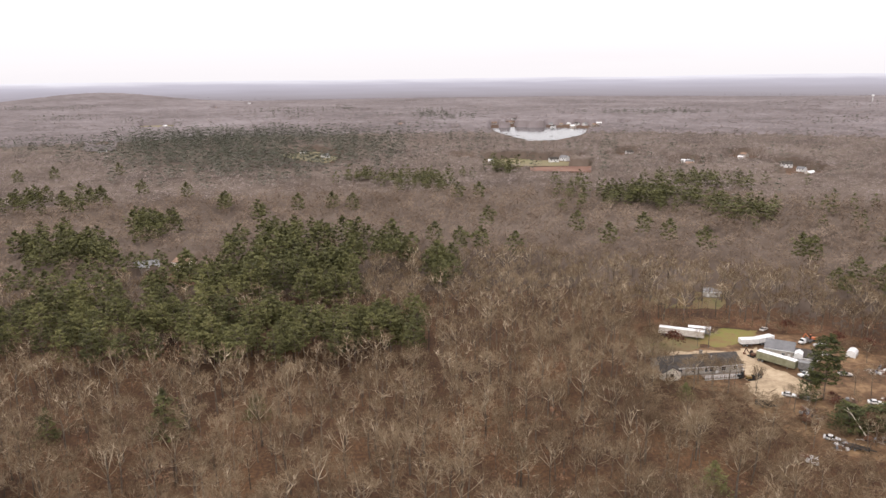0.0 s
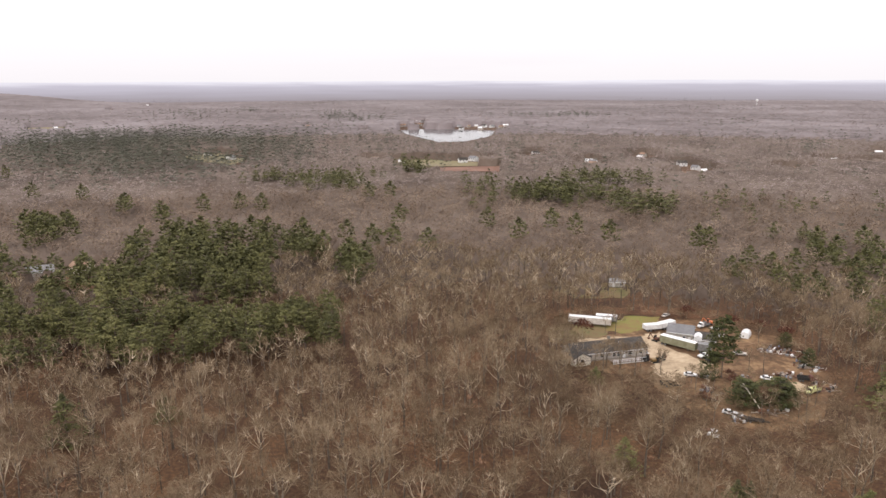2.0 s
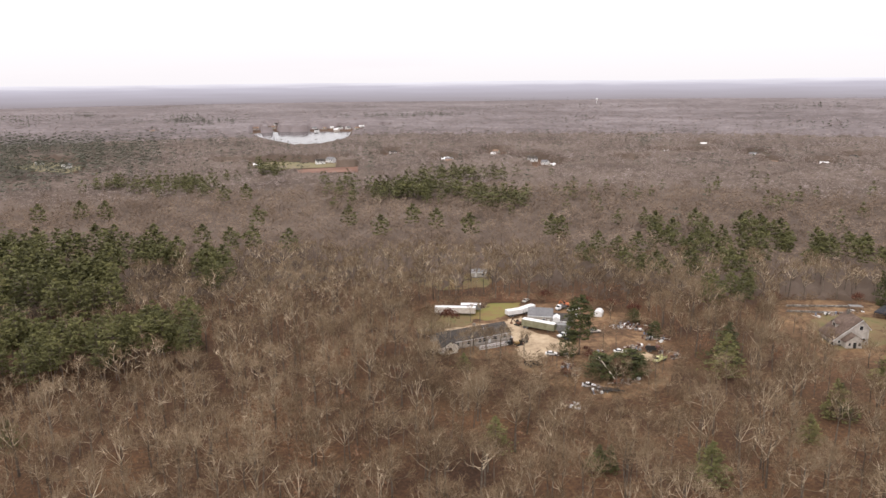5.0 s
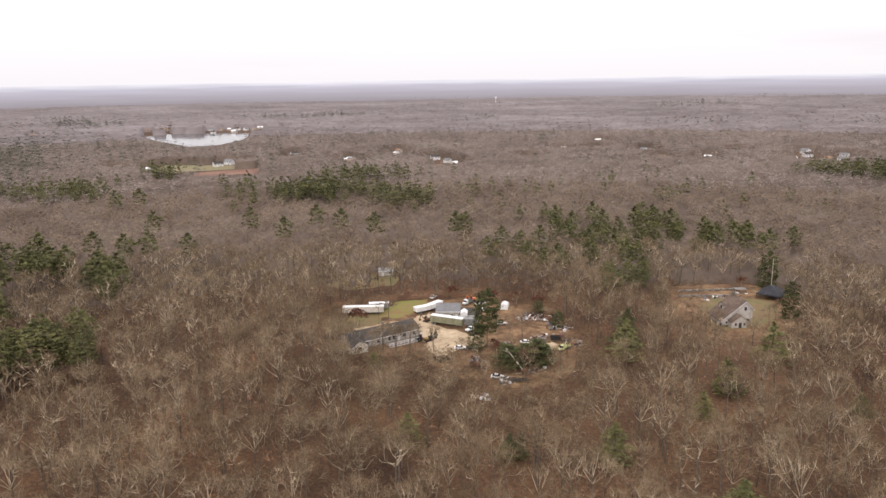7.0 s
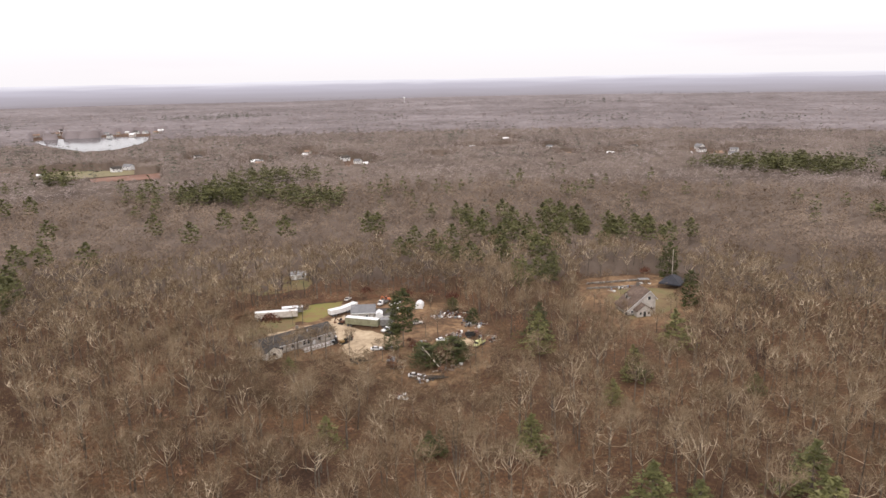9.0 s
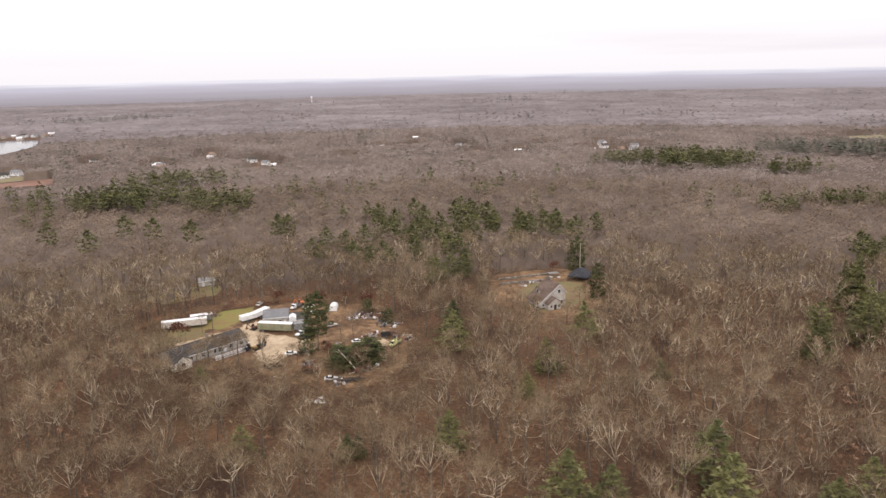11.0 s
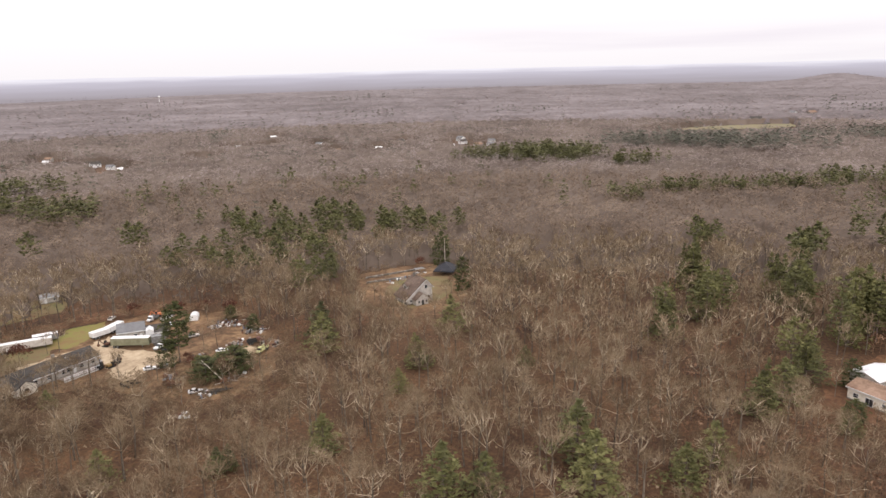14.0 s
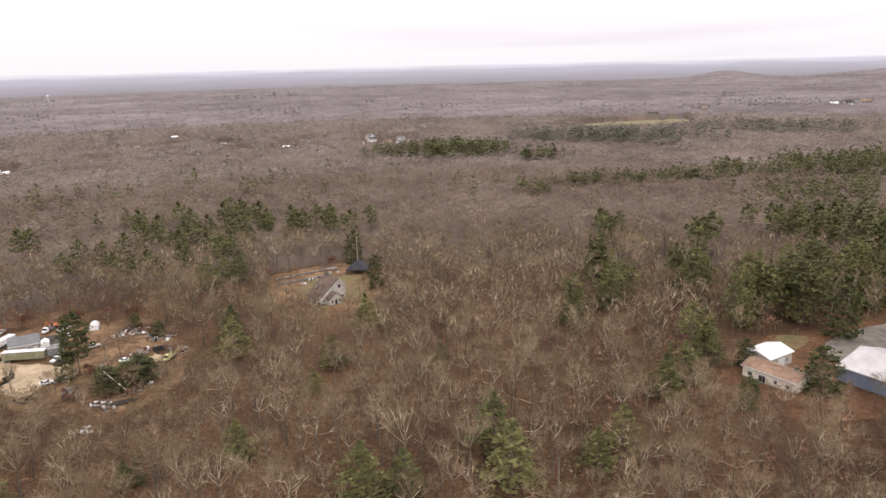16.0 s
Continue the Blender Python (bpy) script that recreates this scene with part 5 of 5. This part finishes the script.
def flat_trailer(m, label, L=6.0, mat=RUST, sides=True):
    ob = thing("flatbed_trailer", m, label, "trailer")
    part("deck", box(-L / 2, -1.1, 0.6, L / 2, 1.1, 0.75, 0.02), mat, ob)
    part("drawbar", prism([(L / 2, -0.5), (L / 2 + 1.6, -0.05), (L / 2 + 1.6, 0.05), (L / 2, 0.5)], 0.55, 0.68, "z"), mat, ob)
    for s in (-1, 1):
        if sides:
            part("side_board", box(-L / 2, s * 1.1 - 0.05, 0.75, L / 2, s * 1.1 + 0.05, 1.5), mat, ob)
        wheel(ob, -0.4, s * 1.2)
        wheel(ob, 0.5, s * 1.2)
    part("head_board", box(L / 2 - 0.1, -1.1, 0.75, L / 2, 1.1, 1.5), mat, ob)
    return ob


flat_trailer(pose(93.0, 194.8, 0, 0, 0, -20), "dark low trailer with high sides", 4.8, DARK)
flat_trailer(pose(100.5, 184.0, 0, 0, 0, 115), "rusty red open trailer among scrap", 5.2)
flat_trailer(pose(105.4, 170.0, 0, 0, 0, -35), "black flatbed frame lying in brush", 7.5, DARK, False)
flat_trailer(pose(116.4, 212.2, 0, 0, 0, 12), "dark flatbed trailer beside the pickup", 5.0, DARK)
flat_trailer(pose(146.5, 209.0, 0, 0, 0, 40), "rusty trailer loaded with scrap", 5.0)

tent = thing("white_shelter", pose(139.8, 233.0, 0, 0, 0, 50) @ Matrix.Scale(0.7, 4), "white fabric garage shelter with a rounded gable", "shelter")
arch = [(-2.2, 0), (-2.2, 2.0), (-1.3, 3.0), (0, 3.4), (1.3, 3.0), (2.2, 2.0), (2.2, 0)]
part("cover", prism(arch, -3.2, 3.2, "x", 0.05), WHITE_PAINT, tent)
part("door_flap", box(3.2, -1.2, 0.02, 3.27, 1.2, 2.3), CREAM, tent)
for i in range(4):
    part("hoop", prism([(y * 1.012, z * 1.012) for y, z in arch], -3.1 + i * 2.05, -3.0 + i * 2.05, "x"), WHITE_PAINT, tent)


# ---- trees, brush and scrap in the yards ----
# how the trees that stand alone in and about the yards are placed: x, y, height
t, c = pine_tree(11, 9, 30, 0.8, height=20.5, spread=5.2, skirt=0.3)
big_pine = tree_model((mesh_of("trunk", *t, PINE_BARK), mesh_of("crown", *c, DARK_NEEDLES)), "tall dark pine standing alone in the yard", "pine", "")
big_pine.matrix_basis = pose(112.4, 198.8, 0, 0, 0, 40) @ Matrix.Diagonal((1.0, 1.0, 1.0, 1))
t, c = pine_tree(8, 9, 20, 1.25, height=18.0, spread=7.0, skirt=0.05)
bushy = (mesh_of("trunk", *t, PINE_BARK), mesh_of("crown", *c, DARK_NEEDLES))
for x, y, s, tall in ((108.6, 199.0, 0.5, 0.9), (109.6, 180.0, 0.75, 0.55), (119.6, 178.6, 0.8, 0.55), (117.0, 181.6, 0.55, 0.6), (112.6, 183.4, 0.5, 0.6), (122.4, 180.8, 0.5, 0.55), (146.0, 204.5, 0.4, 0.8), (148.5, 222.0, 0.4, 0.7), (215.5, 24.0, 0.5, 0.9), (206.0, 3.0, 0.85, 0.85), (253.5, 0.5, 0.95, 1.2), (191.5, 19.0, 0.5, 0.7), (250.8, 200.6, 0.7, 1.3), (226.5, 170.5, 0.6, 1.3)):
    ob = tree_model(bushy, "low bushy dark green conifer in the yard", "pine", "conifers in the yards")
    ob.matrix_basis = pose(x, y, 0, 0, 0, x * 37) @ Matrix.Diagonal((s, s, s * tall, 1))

YARD_TREES = [(70.0, 213.0, 0.75), (76.5, 207.0, 0.8), (82.0, 206.5, 0.75), (90.0, 209.5, 0.62), (94.0, 203.0, 0.6), (86.0, 204.0, 0.8), (65.0, 219.0, 0.8), (66.0, 212.0, 0.85), (79.5, 213.0, 0.6), (100.0, 191.0, 0.55), (108.0, 168.0, 0.6), (118.0, 167.0, 0.6), (129.0, 176.0, 0.6),
              (93.3, 241.4, 0.62), (90.0, 243.0, 0.45), (88.0, 212.0, 0.5), (84.0, 211.0, 0.55), (79.0, 210.5, 0.6), (74.0, 209.0, 0.6), (96.0, 207.5, 0.42), (128.0, 201.0, 0.62), (124.0, 203.0, 0.5), (105.0, 190.0, 0.5), (98.0, 180.0, 0.55), (112.0, 171.0, 0.6),
              (123.0, 171.0, 0.6), (101.0, 196.0, 0.42), (92.0, 186.0, 0.5), (71.0, 232.0, 0.6), (69.0, 226.0, 0.7), (75.0, 240.0, 0.55), (115.0, 188.0, 0.5), (95.0, 170.0, 0.55), (87.0, 176.0, 0.6), (141.0, 226.0, 0.5),
              (199.0, 163.0, 0.4), (191.0, 173.0, 0.55), (194.0, 190.0, 0.6), (213.0, 168.0, 0.5), (221.0, 172.0, 0.5), (248.0, 188.0, 0.8), (238.0, 181.0, 0.6), (200.0, 2.0, 0.6), (196.0, -4.0, 0.55), (202.0, -10.0, 0.6), (190.0, 14.0, 0.5), (205.0, 26.0, 0.55)]
solo = []
for trunk, boughs, twigs in NEAR[:4]:
    solo.append((mesh_of("trunk", *trunk, TRUNK_BARK), mesh_of("branchwork", *boughs, BARK), mesh_of("crown", *twigs, TWIGS)))
for i, (x, y, s) in enumerate(YARD_TREES):
    ob = tree_model(solo[i % 4], "slender leafless grey tree in a yard", "bare tree", "bare trees in the yards")
    ob.matrix_basis = pose(x, y, 0, 0, 0, i * 77) @ Matrix.Scale(s * 1.1, 4)


def leafy_oak(x, y, s, seed):
    """A small oak that keeps its dead rust-brown leaves."""
    trunk, boughs, _ = bare_tree(8, 3, 1, 0, 0.14, height=9.0, spread=3.8)
    twigs = hazy_tree(420, 0.75, 1, height=9.0, spread=4.2)[2]
    ob = thing("oak_tree", pose(x, y, 0, 0, 0, seed * 50) @ Matrix.Scale(s, 4), "small oak holding dead rust-brown leaves", "oak")
    for nm, data, mat in (("trunk", join(trunk, boughs), BARK), ("crown", twigs, RUST_LEAVES)):
        p = new(nm, mesh_of(nm, *data, mat))
        p.parent = ob


for i, (x, y, s) in enumerate(((80.4, 240.0, 0.85), (115.0, 179.5, 0.6), (114.0, 197.0, 0.4), (112.5, 192.5, 0.4), (140.0, 243.0, 0.6), (147.0, 236.0, 0.6), (151.0, 226.0, 0.7), (128.0, 256.0, 0.6), (120.0, 183.0, 0.55), (243.0, 207.5, 0.6), (212.0, 220.0, 0.7))):
    leafy_oak(x, y, s, i)

# low leafless brush over the rough ground of the yards
n = 3600
bx, by = rng.uniform(50, 160, n), rng.uniform(130, 270, n)
ragged = (inside(bx, by, YARD) | inside(bx * 1.1, by * 1.1, YARD) | inside(bx * 1.18, by * 1.18, YARD)) & ~inside(bx, by, [(74, 212), (92, 206), (100, 186), (118, 186), (128, 184), (134, 178), (142, 182), (146, 196), (145, 214), (139, 250), (110, 262), (78, 256)])
thicket = bare_tree(5, 1, 3, 0, 0.1, height=3.4, spread=2.0, thick=0.3)
ragged &= (bx < 0.5 * by) | (rng.uniform(0, 1, n) < 0.6)
bx, by = bx[ragged], by[ragged]
tagged(new("brush", mesh_of("brush", *scatter(join(*thicket[1:]), bx, by, rng.uniform(0.5, 1.2, len(bx))), TWIGS)), "tangled leafless brush along the yard's edge", "brush", kind="stuff")

for k, (zone, x0, x1, y0, y1) in enumerate(((YARD_TWO, 184, 262, 156, 225), (YARD_THREE, 182, 252, -12, 32))):
    bx, by = rng.uniform(x0, x1, 420), rng.uniform(y0, y1, 420)
    ragged = inside(bx, by, zone) & ((bx < 193) | (by > 214) | (rng.uniform(0, 1, 420) < 0.08)) & ~inside(bx, by, [(203, 26), (199, 8), (212, 0), (228, 8), (226, 26)])
    bx, by = bx[ragged], by[ragged]
    tagged(new("brush", mesh_of("brush", *scatter(join(*thicket[1:]), bx, by, rng.uniform(0.5, 1.3, len(bx))), TWIGS)), "tangled leafless brush round a clearing", "brush", kind="stuff")

# pale fallen birch, its top propped on brush
birch = thing("fallen_tree", Matrix(), "pale bare tree trunk fallen across the bushes", "fallen tree")
part("trunk", rod((111.7, 174.4, 0.3), (108.1, 179.3, 7.0), 0.2, 0.12, 7), BIRCH, birch)
part("branch", rod((109.9, 176.9, 3.65), (111.2, 178.2, 5.0), 0.08, 0.03, 5), BIRCH, birch)
part("branch", rod((108.9, 178.2, 5.5), (107.2, 179.2, 6.6), 0.07, 0.03, 5), BIRCH, birch)
part("root_plate", box(111.1, 173.4, 0.0, 112.5, 174.6, 1.2, 0.2), RUST, birch)


def mound(x, y, rx, ry, h, mat, label):
    bm = bmesh.new()
    bmesh.ops.create_grid(bm, x_segments=24, y_segments=24, size=1)
    for v in bm.verts:
        d = min(1.0, v.co.xy.length)
        v.co.z = h * (1 - d * d) ** 1.5 * (1 + 0.35 * noise.noise(v.co * 3)) - 0.05
        v.co.x *= rx
        v.co.y *= ry
    ob = thing("dirt_mound", pose(x, y, 0.02), label, "dirt mound")
    part("mound", bm, mat, ob)
    return ob


mound(131.0, 188.4, 5.2, 3.2, 1.7, GRAVEL, "mound of pale sandy soil")
mound(139.5, 223.5, 6.0, 3.0, 0.8, DIRT, "low bank of brown soil")


def scrap_pile(x, y, rx, ry, n, seed, label, bright=0.3):
    """A litter of boards, sheets, drums and tyres lying on the ground."""
    r = random.Random(seed)
    ob = thing("scrap_pile", pose(x, y, 0), label, "scrap pile", "scrap piles in the yard")
    for i in range(n):
        u, a = math.sqrt(r.random()), r.random() * 6.283
        at = pose(rx * u * math.cos(a), ry * u * math.sin(a), 0.05 + 0.5 * (1 - u) * r.random(), r.uniform(-14, 14), r.uniform(-14, 14), r.uniform(0, 180))
        kind = r.random()
        pale = r.random() < bright * 0.55
        if kind < 0.38:
            part("board", box(-r.uniform(0.8, 2.2), -0.12, 0, r.uniform(0.8, 2.2), 0.12, 0.08), WOOD if not pale else CREAM, ob, at=at)
        elif kind < 0.62:
            part("metal_sheet", box(-r.uniform(0.5, 1.1), -r.uniform(0.4, 0.8), 0, r.uniform(0.5, 1.1), r.uniform(0.4, 0.8), 0.04), WHITE_PAINT if pale else RUST, ob, at=at)
        elif kind < 0.78:
            part("drum", rod((0, 0, 0), (0, 0, 0.88), 0.29, sides=10), r.choice((RUST, BLUE_WALL, DARK, RUST)), ob, at=at)
        elif kind < 0.9:
            part("tyre", rod((0, 0, 0), (0, 0, 0.24), 0.36, sides=12), DARK, ob, at=at)
        else:
            part("crate", box(-0.5, -0.4, 0, 0.5, 0.4, 0.7, 0.04), r.choice((WHITE_PAINT, RUST, WOOD, STEEL)), ob, at=at)
    return ob


scrap_pile(141.5, 218.8, 5.0, 3.4, 60, 1, "pale sheets and boxes heaped beside the trees", 0.55)
scrap_pile(147.0, 214.5, 5.0, 4.0, 56, 2, "heap of boards and rusty sheets", 0.4)
scrap_pile(145.6, 203.5, 5.0, 5.0, 60, 3, "rusty scrap and timber heap", 0.25)
scrap_pile(134.6, 197.5, 4.6, 2.8, 40, 4, "rusty machine parts on bare dirt", 0.25)
scrap_pile(140.0, 187.5, 4.0, 3.6, 40, 5, "dark rusty scrap behind the yellow truck", 0.15)
scrap_pile(118.6, 197.6, 4.2, 1.8, 18, 6, "white sheets and boards before the bushes", 0.6)
scrap_pile(104.0, 189.5, 3.0, 3.6, 30, 7, "black and rusty junk beside the pine", 0.1)
scrap_pile(107.2, 199.5, 2.2, 1.8, 14, 8, "rusty drums and crates under the pine", 0.25)
scrap_pile(103.6, 171.0, 4.5, 2.6, 30, 9, "pale sheets and boards in brush", 0.15)
scrap_pile(114.5, 173.2, 5.5, 2.4, 30, 10, "broken boards and poles in brush", 0.4)
scrap_pile(91.4, 164.6, 2.2, 2.0, 12, 11, "white panels dumped in the trees", 0.7)
scrap_pile(125.4, 179.6, 2.0, 1.6, 10, 12, "white panels beside the bushes", 0.8)
scrap_pile(72.0, 238.5, 3.0, 1.6, 10, 13, "odds and ends at the lawn's edge", 0.3)
scrap_pile(222.0, 202.6, 6.0, 2.2, 24, 14, "pale boards and blocks along a low wall", 0.55)
scrap_pile(236.0, 202.0, 3.5, 1.8, 14, 15, "poles and boards beside the canopy", 0.5)
scrap_pile(200.0, 176.5, 2.6, 2.2, 14, 16, "dark clutter beside the gabled house", 0.3)
scrap_pile(207.0, -1.5, 2.6, 1.2, 10, 17, "white odds and ends before the hall", 0.6)
scrap_pile(97.0, 223.5, 1.2, 2.2, 8, 18, "clutter against the house end", 0.5)


def stone_wall(x0, y0, x1, y1, label):
    """A low dry-stone wall of separate stones."""
    ob = thing("stone_wall", pose(x0, y0, 0, 0, 0, math.degrees(math.atan2(y1 - y0, x1 - x0))), label, "stone wall")
    L, r = math.hypot(x1 - x0, y1 - y0), random.Random(int(x0))
    shapes = []
    for k in range(4):
        bm = box(-0.45, -0.35, 0, 0.45, 0.35, 0.42, 0.12)
        for v in bm.verts:
            v.co += Vector((r.uniform(-0.06, 0.06), r.uniform(-0.06, 0.06), r.uniform(-0.03, 0.03)))
        me = bpy.data.meshes.new("stone")
        bm.to_mesh(me), bm.free()
        me.materials.append(STONE)
        shapes.append(me)
    for course in range(2):
        for i in range(int(L / 0.95)):
            s = new("stone", shapes[r.randrange(4)])
            s.parent = ob
            s.matrix_basis = pose(i * 0.95 + 0.47 * course, r.uniform(-0.08, 0.08), course * 0.4, r.uniform(-5, 5), r.uniform(-5, 5), r.uniform(-14, 14))
    return ob


stone_wall(211.0, 211.0, 231.0, 200.8, "low grey dry-stone wall across a tan yard")
stone_wall(216.0, 216.5, 240.0, 206.6, "low grey dry-stone wall at the wood's edge")

pen = thing("garden_frame", pose(237.5, 203.5, 0, 0, 0, -28), "grey timber garden frame covered with netting", "garden frame")
for x in (-2.4, 0, 2.4):
    for y in (-1.4, 1.4):
        part("post", box(x - 0.06, y - 0.06, 0, x + 0.06, y + 0.06, 1.8), WOOD, pen)
for y in (-1.4, 1.4):
    part("rail", box(-2.46, y - 0.05, 1.72, 2.46, y + 0.05, 1.82), WOOD, pen)
part("net", box(-2.4, -1.36, 1.84, 2.4, 1.36, 1.88), STEEL, pen)

pole = thing("utility_pole", pose(247.6, 196.4, 0), "tall pale wooden pole beside the canopy", "pole")
part("shaft", rod((0, 0, 0), (0, 0, 15), 0.2, 0.13, 8), WOOD, pole)


# ---- houses far off ----
def far_house(m, walls, roof, label):
    ob = thing("far_house", m, label, "house", "houses in the distance")
    L, W, h, g = 12.0, 8.0, 4.6, 2.6
    part("wall", prism([(-W / 2, 0), (W / 2, 0), (W / 2, h), (0, h + g), (-W / 2, h)], -L / 2, L / 2, "x"), walls, ob)
    for s in (-1, 1):
        roof_slope(ob, L, W, h, g, s, roof)
    for x in (-4, 0, 4):
        part("window", box(x - 0.6, -W / 2 - 0.08, 2.6, x + 0.6, -W / 2, 4.0), GLASS, ob)
    part("door", box(1.4, -W / 2 - 0.08, 0, 2.4, -W / 2, 2.1), DARK, ob)
    part("chimney", box(2.6, 0.4, h, 3.4, 1.2, h + g + 1.0), STONE, ob)
    return ob


kinds = [far_house(pose(0, 0, -50), WHITE_PAINT, SHINGLE, "white clapboard house with a dark roof among trees"), far_house(pose(0, 0, -50), WHITE_PAINT, GREY_METAL, "white house with a grey roof among trees"),
         far_house(pose(0, 0, -50), SIDING, BROWN_SHINGLE, "beige house with a brown roof among trees"), far_house(pose(0, 0, -50), CREAM, WHITE_METAL, "pale house with a bright roof among trees")]
pick = random.Random(5)
for i, (x, y) in enumerate(FAR_HOUSES + LAKE_HOUSES):
    d = math.hypot(x, y)
    s = pick.uniform(0.6, 0.9) * (1.8 if x > 1100 and y < 400 else 0.95)
    copy_thing(kinds[i % 4], Matrix.Translation((x, y, float(land(x, y)))) @ Matrix.Rotation(-math.atan2(x, y) + pick.uniform(-0.9, 0.9), 4, "Z") @ Matrix.Scale(s, 4))
for k in kinds:
    for o in (*k.children_recursive, k):
        bpy.data.objects.remove(o)

water_tower = thing("water_tower", pose(1261, 2159, 0), "white water tower on the far ridge", "water tower")
part("shaft", rod((0, 0, 0), (0, 0, 26), 0.9, 0.7, 12), WHITE_PAINT, water_tower)
bm = bmesh.new()
bmesh.ops.create_uvsphere(bm, u_segments=16, v_segments=10, radius=1, matrix=Matrix.Translation((0, 0, 28)) @ Matrix.Diagonal((3.6, 3.6, 3.0, 1)))
part("tank", bm, WHITE_PAINT, water_tower)
